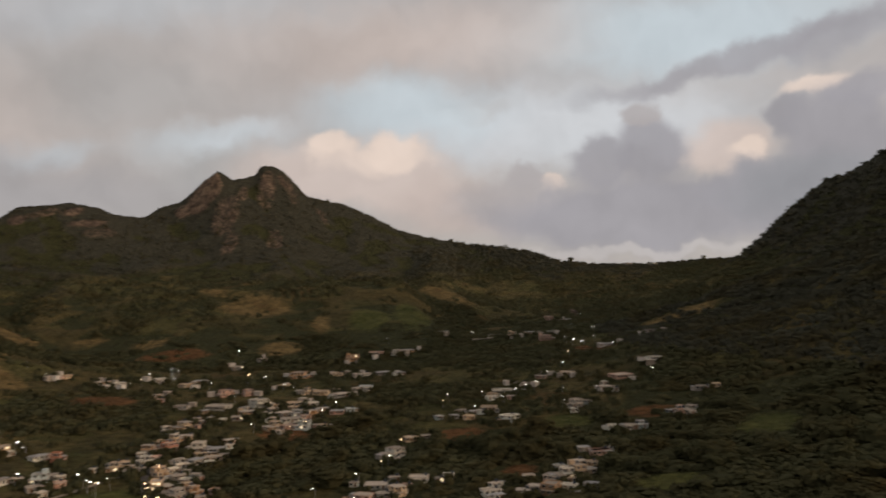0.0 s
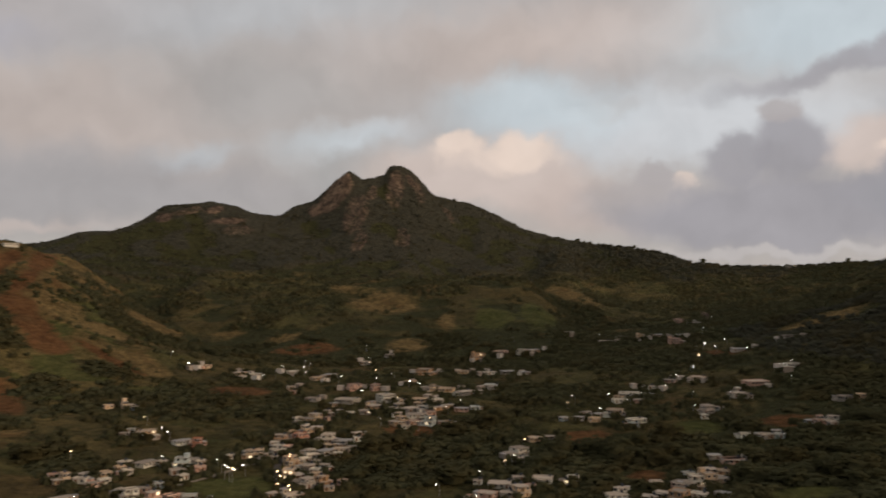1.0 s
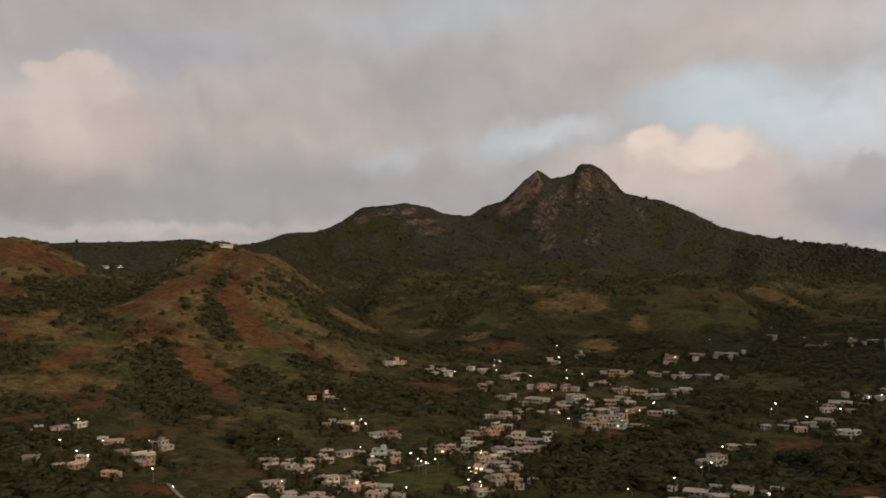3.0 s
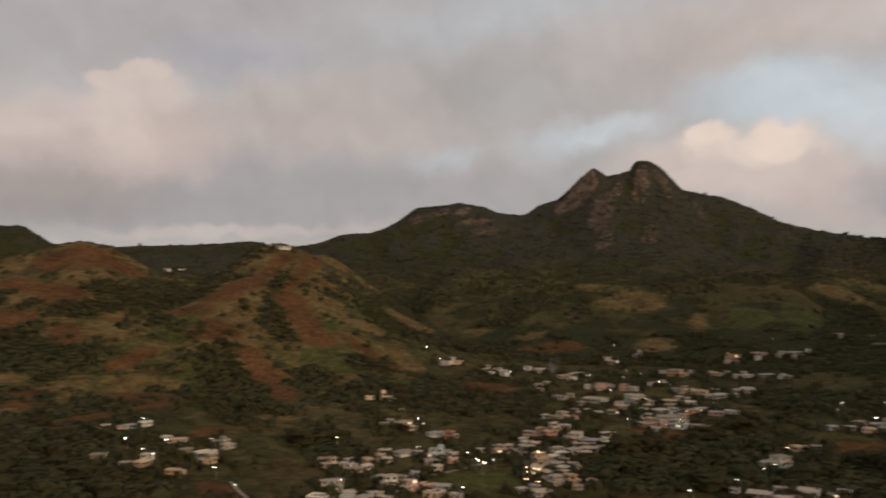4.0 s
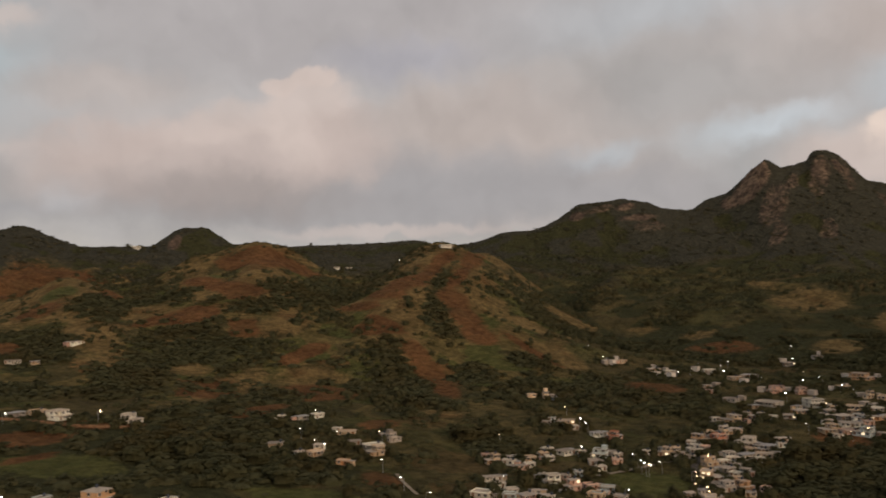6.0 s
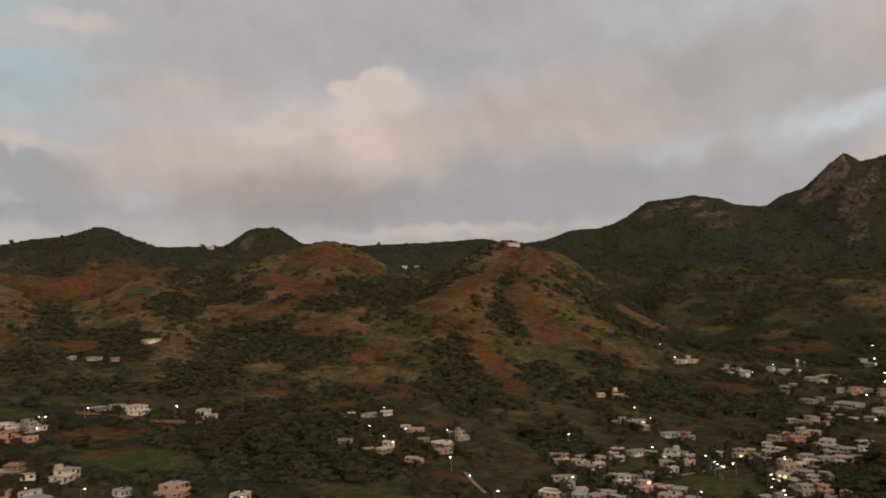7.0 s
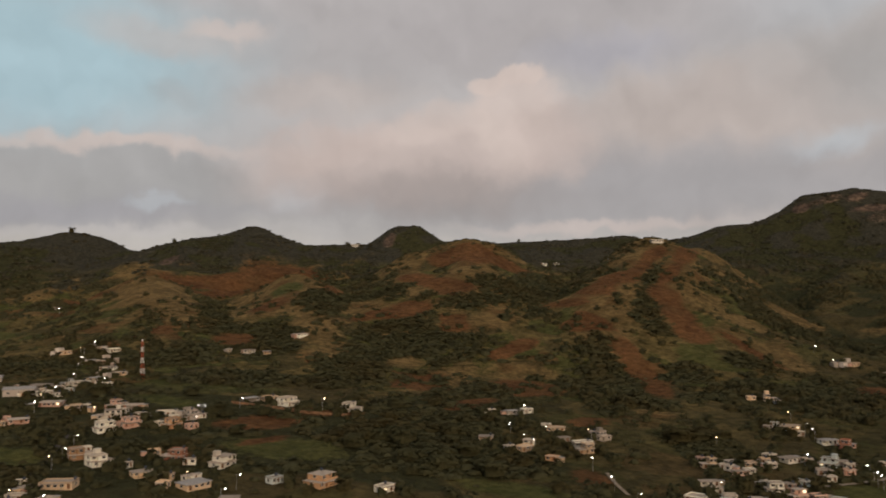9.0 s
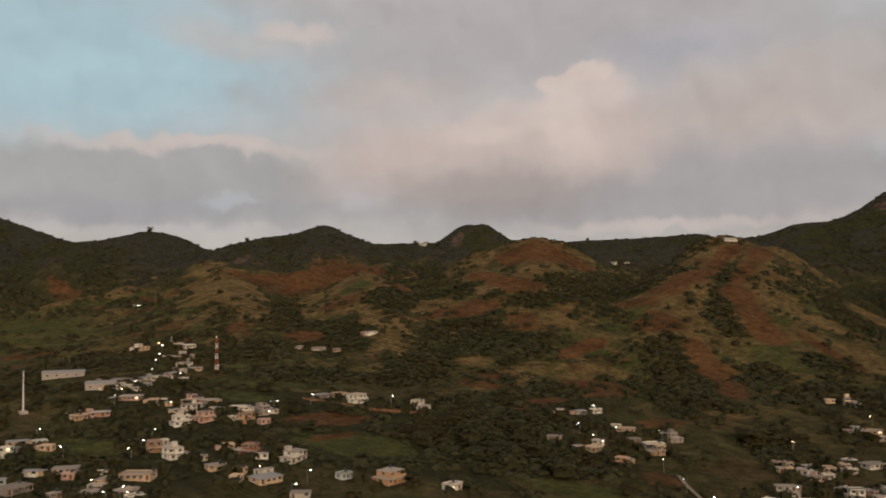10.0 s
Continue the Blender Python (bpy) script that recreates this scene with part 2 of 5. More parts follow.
def ground_material():
    m = Nodes("hillside", 1.0)
    m.b.inputs["Specular IOR Level"].default_value = 0.05
    p = m.where()
    fine, middle, wide = m.noise(p, 0.16, 6.0, 0.7), m.noise(p, 0.035, 6.0, 0.7), m.noise(p, 0.008, 4.0)
    scrub = m.mix(m.ramp(middle, 0.35, 0.65), (0.046, 0.043, 0.019, 1), (0.096, 0.080, 0.034, 1))
    scrub = m.mix(m.ramp(wide, 0.45, 0.65, 0.0, 0.7), scrub, (0.098, 0.076, 0.034, 1))
    # mountain forest ground, with the grey lift of distant haze in its colour
    scrub = m.mix(m.attr("forest"), scrub, (0.050, 0.049, 0.035, 1))
    grass = m.mix(m.ramp(middle, 0.3, 0.7), (0.060, 0.068, 0.022, 1), (0.108, 0.106, 0.036, 1))
    straw = m.mix(m.ramp(middle, 0.3, 0.7), (0.112, 0.080, 0.032, 1), (0.215, 0.150, 0.064, 1))
    straw = m.mix(m.ramp(m.noise(p, 0.018, 4.0), 0.54, 0.66), straw, (0.128, 0.078, 0.032, 1))
    soil = m.mix(m.ramp(middle, 0.3, 0.7), (0.090, 0.045, 0.020, 1), (0.172, 0.088, 0.037, 1))
    soil = m.mix(m.ramp(m.noise(p, 0.022, 5.0, 0.6), 0.45, 0.68, 0.0, 0.5), soil, (0.100, 0.064, 0.028, 1))
    tall = m.n.new("ShaderNodeVectorMath")
    tall.operation = "MULTIPLY"
    m.l.new(p, tall.inputs[0])
    tall.inputs[1].default_value = (1.0, 1.0, 0.3)
    streak = m.noise(tall.outputs[0], 0.09, 6.0, 0.7)
    rock = m.mix(m.ramp(streak, 0.35, 0.65), (0.060, 0.046, 0.036, 1), (0.235, 0.170, 0.118, 1))
    rock = m.mix(m.ramp(m.noise(p, 0.02, 4.0), 0.4, 0.65, 0.0, 0.5), rock, (0.070, 0.052, 0.044, 1))

    def cover(name, lo=0.3, hi=0.7):
        rag = m.math("ADD", m.attr(name), m.math("MULTIPLY", m.math("SUBTRACT", m.math("ADD", m.math("MULTIPLY", fine, 0.6), m.math("MULTIPLY", middle, 0.6)), 0.6), 1.5))
        return m.ramp(rag, lo, hi)

    # small plots and pastures, each with a tone of its own
    drift = m.n.new("ShaderNodeVectorMath")
    drift.operation = "MULTIPLY_ADD"
    warp = m.n.new("ShaderNodeTexNoise")
    warp.inputs["Scale"].default_value, warp.inputs["Detail"].default_value = 0.03, 4.0
    m.l.new(p, warp.inputs["Vector"])
    m.l.new(warp.outputs["Color"], drift.inputs[0])
    drift.inputs[1].default_value = (45.0, 45.0, 45.0)
    m.l.new(p, drift.inputs[2])
    cell = m.n.new("ShaderNodeTexVoronoi")
    cell.inputs["Scale"].default_value = 0.027
    m.l.new(drift.outputs[0], cell.inputs["Vector"])
    pick = m.n.new("ShaderNodeSeparateColor")
    m.l.new(cell.outputs["Color"], pick.inputs[0])
    plot = m.mix(m.ramp(pick.outputs[0], 0.28, 0.34), scrub, grass)
    plot = m.mix(m.ramp(pick.outputs[0], 0.60, 0.70, 0.0, 0.6), plot, straw)
    plot = m.mix(m.ramp(pick.outputs[0], 0.93, 0.96, 0.0, 0.7), plot, soil)
    c = m.mix(m.math("MULTIPLY", m.attr("plots"), m.ramp(fine, 0.25, 0.6, 0.55, 1.0)), scrub, plot)
    c = m.mix(cover("woods", 0.25, 0.85), c, (0.046, 0.047, 0.021, 1))
    c = m.mix(cover("dry", 0.35, 0.95), c, straw)
    c = m.mix(cover("grass"), c, grass)
    c = m.mix(cover("soil"), c, soil)
    c = m.mix(cover("rock"), c, rock)
    c = m.mix(1.0, c, m.mix(m.ramp(fine, 0.3, 0.7), (0.65, 0.65, 0.65, 1), (1.3, 1.3, 1.3, 1)), "MULTIPLY")
    m.colour(c)
    m.bump(m.math("ADD", m.math("ADD", fine, middle), m.math("MULTIPLY", m.math("MULTIPLY", streak, m.attr("rock")), 2.5)), 1.0, 5.0)
    return m.mat


def foliage_material(name, dark, light, even=0.0):
    m = Nodes(name, 1.0)
    m.b.inputs["Specular IOR Level"].default_value = 0.08
    v = m.mix(m.ramp(m.island(), 0.0, 1.0, even * 0.5, 1.0 - even * 0.5), dark, light)
    c = m.mix(m.ramp(m.noise(m.where(), 0.02, 4.0), 0.42, 0.7, 0.0, 0.7), v, (0.083, 0.066, 0.027, 1))
    c = m.mix(1.0, c, m.mix(m.ramp(m.noise(m.where(), 0.7, 3.0), 0.3, 0.7), (0.85, 0.85, 0.85, 1), (1.15, 1.15, 1.15, 1)), "MULTIPLY")
    m.colour(c)
    # rounded shading of the leaf tufts
    puff = m.n.new("ShaderNodeAttribute")
    puff.attribute_name = "puff"
    turn = m.n.new("ShaderNodeVectorTransform")
    turn.vector_type, turn.convert_from, turn.convert_to = "NORMAL", "OBJECT", "WORLD"
    m.l.new(puff.outputs["Vector"], turn.inputs[0])
    m.l.new(turn.outputs[0], m.b.inputs["Normal"])
    # leaves let some light through
    thin_leaf, both = m.n.new("ShaderNodeBsdfTranslucent"), m.n.new("ShaderNodeMixShader")
    m.l.new(c, thin_leaf.inputs["Color"])
    both.inputs[0].default_value = 0.3
    m.l.new(m.b.outputs[0], both.inputs[1])
    m.l.new(thin_leaf.outputs[0], both.inputs[2])
    m.l.new(both.outputs[0], m.n["Material Output"].inputs["Surface"])
    return m.mat


GROUND = ground_material()
LEAVES = foliage_material("leaves", (0.057, 0.062, 0.031, 1), (0.106, 0.101, 0.049, 1), 0.85)
# leaf colours lightened and greyed to stand in for haze over the distance
HAZED_LEAVES = foliage_material("hazed_leaves", (0.064, 0.068, 0.035, 1), (0.114, 0.108, 0.054, 1), 0.8)
HAZED_FOREST = foliage_material("hazed_forest", (0.066, 0.068, 0.047, 1), (0.096, 0.094, 0.064, 1), 0.88)

# ---- the land: valley floor, mountain with two summits, wooded hills, one sheet to the horizon ----
RNG = np.random.RandomState(7)
LATTICE = RNG.rand(256, 256)


def grain(x, y, size):
    """Smooth lattice noise, about -1 to 1, with features of that size in metres."""
    u, v = x / size, y / size
    i, j = np.floor(u).astype(int), np.floor(v).astype(int)
    fu, fv = u - i, v - j
    fu, fv = fu * fu * fu * (fu * (fu * 6 - 15) + 10), fv * fv * fv * (fv * (fv * 6 - 15) + 10)
    i0, i1, j0, j1 = i % 256, (i + 1) % 256, j % 256, (j + 1) % 256
    a, b = LATTICE[i0, j0] * (1 - fu) + LATTICE[i1, j0] * fu, LATTICE[i0, j1] * (1 - fu) + LATTICE[i1, j1] * fu
    return 2 * (a * (1 - fv) + b * fv) - 1


def rough_noise(x, y, size, octaves=4, gain=0.5):
    total, weight, top = 0.0, 1.0, 0.0
    for k in range(octaves):
        total = total + weight * grain(x + 517.3 * k, y - 291.7 * k, size / 2**k)
        top, weight = top + weight, weight * gain
    return total / top


# crest lines: places (x, y, height) along each, foot width, hollowness, width of the single summits
SHOULDER = [(-958, 1464, 153), (-920, 1501, 188), (-863, 1557, 197), (-834, 1595, 217), (-809, 1630, 247), (-732, 1699, 262), (-691, 1727, 252), (-670, 1746, 239), (-622, 1785, 234)]
SUMMITS = [(-622, 1785, 234), (-590, 1817, 261), (-558, 1837, 271), (-532, 1845, 299), (-484, 1858, 342), (-460, 1874, 321), (-436, 1890, 326), (-412, 1906, 334), (-402, 1908, 356), (-374, 1924, 358), (-350, 1938, 340), (-310, 1956, 291), (-270, 1972, 281)]
SADDLE = [(-270, 1972, 281), (-226, 1987, 270), (-174, 1992, 247), (-108, 1997, 211), (-31, 2000, 191), (59, 1999, 172), (152, 1974, 161), (211, 1939, 146), (252, 1913, 125), (327, 1872, 114), (432, 1799, 113), (526, 1721, 118), (627, 1634, 121), (745, 1528, 120)]
WEST_HILLS = [(-1699, -59, 320), (-1696, 119, 266), (-1679, 266, 208), (-1620, 315, 182), (-1607, 374, 162), (-1566, 417, 166), (-1527, 478, 184), (-1512, 524, 174), (-1494, 573, 150), (-1461, 602, 143), (-1375, 601, 161), (-1342, 669, 173), (-1316, 720, 190), (-1314, 765, 172), (-1371, 824, 160)]
PLATEAU = [(-1371, 824, 160), (-1328, 979, 163), (-1244, 940, 142), (-1194, 908, 181), (-1183, 922, 190), (-1174, 934, 186), (-1162, 950, 189), (-1150, 993, 160), (-1248, 1227, 165), (-1181, 1358, 171), (-1083, 1438, 177), (-1016, 1462, 161), (-953, 1468, 158)]
EAST_MOUNTAIN = [(507, 1345, 55), (512, 1310, 135), (521, 1270, 178), (535, 1230, 190), (558, 1174, 218), (577, 1109, 242), (626, 964, 286), (707, 707, 314), (763, 477, 291)]
SCAR_SPUR = [(-719, 998, 138), (-666, 900, 118), (-603, 772, 80), (-529, 665, 38), (-449, 575, -8)]
MIDDLE_SPUR = [(-889, 806, 130), (-765, 719, 98), (-628, 617, 46), (-509, 537, 0)]
TERRACE_SPUR = [(-994, 597, 100), (-848, 530, 70), (-704, 457, 32), (-573, 402, 4)]
FOOT_SPUR = [(-677, 1063, 128), (-554, 904, 68), (-443, 783, 24), (-369, 710, -6)]
HILLOCK = [(-30, 1900, 150), (-20, 1600, 78), (60, 1420, 44), (110, 1280, 8)]
EAST_SPUR = [(545, 1210, 190), (420, 1230, 96), (330, 1180, 56), (230, 1150, 6)]
SCAR_RIB = [(-677, 967, 128), (-587, 870, 92), (-516, 737, 46), (-431, 638, 0)]
MIDDLE_RIB = [(-917, 743, 118), (-785, 636, 74), (-643, 540, 28), (-543, 472, 0)]
FIELD_SPUR = [(-1094, 442, 98), (-917, 399, 60), (-761, 355, 22), (-665, 324, 4)]
BROWN_HILL = [(-1005, 845, 106), (-935, 800, 129), (-905, 822, 138), (-860, 845, 133), (-790, 850, 100)]
CRESTS = [
    (SHOULDER + SUMMITS[1:] + SADDLE[1:], 900, 2.3, 260), (WEST_HILLS + PLATEAU[1:], 800, 1.9, 130), (EAST_MOUNTAIN, 840, 3.2, 200),
    (SCAR_SPUR, 210, 1.35, 60), (SCAR_RIB, 150, 1.3, 60), (MIDDLE_SPUR, 230, 1.4, 60), (BROWN_HILL, 230, 1.3, 60), (MIDDLE_RIB, 170, 1.3, 60), (TERRACE_SPUR, 240, 1.4, 60),
    (FIELD_SPUR, 230, 1.4, 60), (FOOT_SPUR, 190, 1.4, 60), (HILLOCK, 240, 1.6, 60), (EAST_SPUR, 260, 1.6, 60),
]


def crest_samples(points, step=8.0):
    p = np.array(points, float)
    s = np.concatenate([[0], np.cumsum(np.hypot(*np.diff(p[:, :2], axis=0).T))])
    q = np.arange(0, s[-1] + step, step)
    return np.stack([np.interp(q, s, p[:, k]) for k in range(3)], 1)


def land(x, y):
    """Height of the ground at x, y."""
    x, y = np.asarray(x, float), np.asarray(y, float)
    flat_x, flat_y = x.ravel(), y.ravel()
    wx = flat_x + 26 * rough_noise(flat_x, flat_y, 190, 3)
    wy = flat_y + 26 * rough_noise(flat_x + 900, flat_y - 400, 190, 3)
    total, near_crest = np.zeros_like(flat_x), np.zeros_like(flat_x)
    for points, foot, hollow, summit in CRESTS:
        c = crest_samples(points)
        k = np.exp(-0.5 * (np.arange(-60, 61) * 8.0 / summit) ** 2)
        pad = np.pad(c[:, 2], 60, mode="edge")
        low = np.minimum(np.convolve(pad, k / k.sum(), "valid"), c[:, 2])
        box = (flat_x > c[:, 0].min() - foot) & (flat_x < c[:, 0].max() + foot) & (flat_y > c[:, 1].min() - foot) & (flat_y < c[:, 1].max() + foot)
        at = np.nonzero(box)[0]
        for part_at in np.array_split(at, max(1, len(at) // 20000)):
            px, py = flat_x[part_at], flat_y[part_at]
            d0 = np.hypot(px[:, None] - c[None, :, 0], py[:, None] - c[None, :, 1])
            true_d = d0.min(1)
            blend = np.clip(true_d / 120, 0, 1)
            d2 = np.hypot((px + (wx[part_at] - px) * blend)[:, None] - c[None, :, 0], (py + (wy[part_at] - py) * blend)[:, None] - c[None, :, 1])
            i = d2.argmin(1)
            d = d2[np.arange(len(i)), i]
            near = np.exp((d[:, None] - d2) / np.maximum(3.0, 0.16 * d)[:, None])
            near /= near.sum(1)[:, None]
            base, crown = near @ low, near @ c[:, 2]
            # spurs have rounded backs, the mountains sharp ones
            soft_back = 34.0 if foot < 300 else 0.0
            d = np.sqrt(d * d + soft_back**2) - soft_back
            s = np.clip(1 - d / foot, 0, 1)
            t = np.clip(1 - d / summit, 0, 1)
            h = base * s**hollow + (crown - base) * t**1.3
            total[part_at] += np.maximum(h, 0) ** 7
            near_crest[part_at] = np.maximum(near_crest[part_at], np.clip(1 - true_d / 90, 0, 1))
    # sloping fields rise from the village to the foot of the mountain
    way, far = np.degrees(np.arctan2(-flat_x, flat_y)), np.hypot(flat_x, flat_y)
    way = way + 3 * rough_noise(flat_x + 40, flat_y, 260, 3)
    into, out = np.clip((way + 2) / 6, 0, 1), np.clip((29 - way) / 6, 0, 1)
    fields = np.clip(0.2 * (far - 930 + 45 * rough_noise(flat_x, flat_y, 240, 2)), 0, 92) * into**2 * (3 - 2 * into) * out**2 * (3 - 2 * out) * np.clip((2100 - far) / 200, 0, 1)
    total += fields**7
    h = total ** (1 / 7)
    # gullies run where the slopes are; the valley floor only rolls a little
    slope_part = np.clip(h / 90, 0, 1) * (1 - 0.85 * near_crest)
    ridged = 1 - np.abs(rough_noise(flat_x, flat_y, 230, 4))
    h = h + slope_part * ((34 - 20 * np.clip((flat_y - 1250) / 150, 0, 1)) * (ridged - 0.78) + 10 * rough_noise(flat_x, flat_y, 60, 3))
    h = h - 30 * np.exp(-(((flat_x + 60) / 330) ** 2) - ((flat_y - 400) / 290) ** 2) + 13 * np.exp(-(((flat_x + 780) / 260) ** 2) - ((flat_y - 210) / 230) ** 2)
    h = h + 3.5 * rough_noise(flat_x, flat_y, 260, 3) + 0.8 * rough_noise(flat_x, flat_y, 35, 2)
    return h.reshape(x.shape)


# ---- ground cover: place, half length, half width, turn ----
SCARS = [
    (-643, 911, 38, 12, -74), (-621, 848, 44, 10, -69), (-613, 795, 33, 21, -84), (-612, 750, 23, 23, -96), (-548, 791, 31, 15, -38),
    (-510, 760, 30, 16, -38), (-474, 731, 27, 15, -40), (-631, 960, 102, 10, -64), (-583, 852, 45, 9, -71), (-496, 650, 23, 10, -30),
    (-462, 628, 27, 11, -33), (-418, 590, 47, 10, -45), (-569, 563, 18, 8, 92), (-570, 593, 20, 8, 93), (-862, 757, 30, 21, 2),
    (-832, 777, 23, 36, 50), (-810, 806, 30, 33, 90), (-824, 665, 30, 16, -6), (-779, 662, 27, 15, 1), (-739, 662, 24, 15, -1),
]
SOIL_FIELDS = [
    (-662, 585, 32, 10, -18), (-555, 681, 41, 11, -18), (-500, 516, 32, 31, 9), (-745, 660, 22, 27, 41), (-1115, 676, 35, 36, 70),
    (-616, 712, 32, 13, 2), (-729, 569, 31, 23, 75), (-651, 579, 15, 16, 86), (-474, 513, 18, 29, 76), (-372, 449, 14, 21, 9),
    (-456, 418, 37, 15, 100), (-291, 351, 12, 22, 59), (-484, 313, 28, 17, 37), (-292, 933, 39, 30, 17), (-281, 706, 30, 28, 45),
    (-113, 598, 23, 17, -31),
]
SOIL_FIELDS_MORE = [
    (-421, 742, 61, 9, -23), (-1337, 298, 66, 18, 7), (-1075, 580, 120, 36, 99), (-856, 484, 27, 36, 43), (-815, 342, 14, 20, 72),
    (-434, 190, 9, 11, 79), (-436, 243, 21, 8, 100), (-919, 172, 26, 36, 53), (-477, 260, 33, 22, 87), (-1162, 383, 69, 11, 8),
    (-561, 668, 30, 20, -2), (149, 877, 37, 29, -62), (142, 593, 23, 18, -25), (7, 587, 19, 16, -6), (41, 497, 13, 13, -8),
]
HILL_SOIL = [
    (-1149, 593, 42, 22, 65), (-1111, 670, 44, 36, 62), (-751, 545, 43, 11, 109), (-734, 588, 17, 29, 69), (-572, 581, 38, 12, 99),
    (-660, 587, 27, 12, 115), (-475, 500, 19, 36, 22), (-554, 450, 46, 19, 110),
]
GRASS_FIELDS = [
    (-42, 1140, 95, 27, 92), (-97, 1104, 55, 29, 95), (-184, 449, 36, 26, 32), (-1090, 217, 120, 36, 30), (-1009, 196, 106, 16, 30),
    (-1159, 220, 90, 36, 43), (193, 517, 21, 27, -33), (-415, 243, 38, 26, 30), (-560, 240, 40, 14, 20), (-470, 120, 26, 18, 40), (-300, 300, 30, 18, 40), (83, 595, 21, 22, -10), (113, 439, 20, 18, -22), (-481, 99, 16, 19, 78),
]
ROCK_FACES = [
    (-495, 1833, 25, 30, -137), (-516, 1808, 24, 31, -134), (-506, 1820, 30, 28, -135), (-545, 1800, 16, 20, -134),
    (-353, 1902, 14, 8, -67), (-797, 1602, 17, 13, 32), (-719, 1672, 30, 12, 68), (-684, 1652, 42, 12, 46), (-1274, 546, 28, 14, 129),
    (-1161, 885, 29, 10, 130), (208, 1393, 109, 7, -96),
]
FAINT_ROCK = [
    (-447, 1771, 52, 27, -94), (-380, 1860, 42, 21, -90), (-427, 1842, 28, 12, -87), (-330, 1890, 30, 14, -75), (-268, 1905, 26, 12, -60),
    (-420, 1700, 40, 16, -94), (-340, 1740, 36, 18, -85), (-655, 1640, 36, 14, 46), (-760, 1640, 34, 12, 50),
]
DRY_FIELDS = [
    (-749, 664, 23, 31, 41), (-869, 479, 34, 36, 60), (-687, 528, 33, 19, 82), (-544, 463, 78, 28, 111), (263, 963, 54, 28, -29),
    (-272, 1181, 70, 44, 103), (-420, 1025, 25, 17, 22), (2, 1519, 120, 24, -63), (-399, 758, 50, 23, -36), (-467, 823, 45, 26, -7),
    (-498, 999, 30, 36, 70), (-743, 580, 34, 26, 42), (-527, 550, 35, 31, 70), (-363, 507, 25, 14, -25),
    (-932, 522, 117, 33, -9), (-1089, 410, 108, 36, 2), (-790, 553, 58, 31, -2), (-827, 669, 47, 11, -17), (-619, 724, 37, 18, -10),
]
DRY_FIELDS_MORE = [
    (-643, 867, 38, 36, 83), (-341, 995, 30, 26, 109), (-341, 1271, 60, 30, 105), (-239, 1176, 50, 35, 102), (-158, 1097, 60, 15, 98), (-185, 972, 40, 30, 101),
]
DRY_FIELDS += DRY_FIELDS_MORE
WOODED = [
    (-640, 510, 48, 24, 108), (-711, 714, 100, 36, 101), (-586, 399, 45, 20, 122), (-704, 403, 49, 18, 123), (-385, 271, 47, 36, 64),
    (-366, 298, 78, 36, 52), (-91, 511, 45, 36, 29), (-294, 463, 20, 35, 44), (-91, 551, 44, 36, 15), (-41, 723, 38, 36, -20),
    (-78, 616, 27, 31, -47), (-498, 621, 54, 11, -41), (-553, 1071, 120, 27, 102), (-506, 719, 28, 16, -16), (-457, 593, 50, 15, -38),
    (191, 663, 72, 24, -76), (47, 859, 49, 36, -34),
]

STRAW_PLOTS = [
    (-754, 663, 26, 23, 49), (-814, 666, 26, 22, 51), (-771, 562, 28, 53, 54), (-659, 586, 13, 33, 48), (-874, 482, 39, 87, 61),
    (-606, 479, 23, 23, 52), (-523, 852, 14, 25, 32), (-618, 1077, 20, 60, 30), (-445, 764, 15, 17, 30), (-408, 757, 17, 20, 28),
    (-373, 739, 14, 18, 27), (-504, 980, 33, 45, 27), (-618, 716, 25, 17, 41),
]
BROWN_PLOTS = [
    (-727, 587, 21, 27, 51), (-1123, 651, 73, 90, 60), (-1150, 535, 75, 47, 65), (-757, 390, 25, 32, 63), (-533, 447, 18, 27, 50),
    (-858, 777, 46, 37, 48), (-885, 588, 15, 33, 56),
]
HILL_WOODS = [
    (-665, 526, 33, 52, 52), (-735, 426, 25, 30, 60), (-605, 415, 22, 38, 56), (-821, 531, 26, 60, 57), (-1074, 743, 52, 62, 55),
    (-614, 323, 50, 28, 62), (-823, 642, 17, 55, 52), (-530, 747, 19, 60, 35), (-614, 861, 19, 57, 35), (-519, 637, 14, 22, 39),
    (-531, 965, 40, 88, 29), (-427, 648, 18, 28, 33), (-409, 715, 19, 17, 30), (-741, 802, 29, 63, 43),
]
GREEN_PLOTS = [
    (-446, 693, 22, 20, 33), (-914, 541, 24, 47, 59),
]
DRY_FIELDS += STRAW_PLOTS
WOODED += HILL_WOODS
GRASS_FIELDS += GREEN_PLOTS
SOIL_FIELDS += BROWN_PLOTS
SCARS = [(cx, cy, long, across * 1.35, turn) for cx, cy, long, across, turn in SCARS]
SOIL_FIELDS += SOIL_FIELDS_MORE + HILL_SOIL + SCARS

def graded(lo, hi, step, reach):
    """Even steps between lo and hi, then ever wider ones out to the reach."""
    core, out = list(np.arange(lo, hi + step, step)), []
    for sign, edge in ((-1, core[0]), (1, core[-1])):
        side, s = [], step
        while abs(edge) < reach:
            s *= 1.35
            edge += sign * s
            side.append(edge)
        out.append(side)
    return np.array(out[0][::-1] + core + out[1])


GRID_X, GRID_Y = graded(-1960, 1000, 6.5, 4600), graded(30, 2150, 6.5, 4600)
GRID_Z = land(*np.meshgrid(GRID_X, GRID_Y))


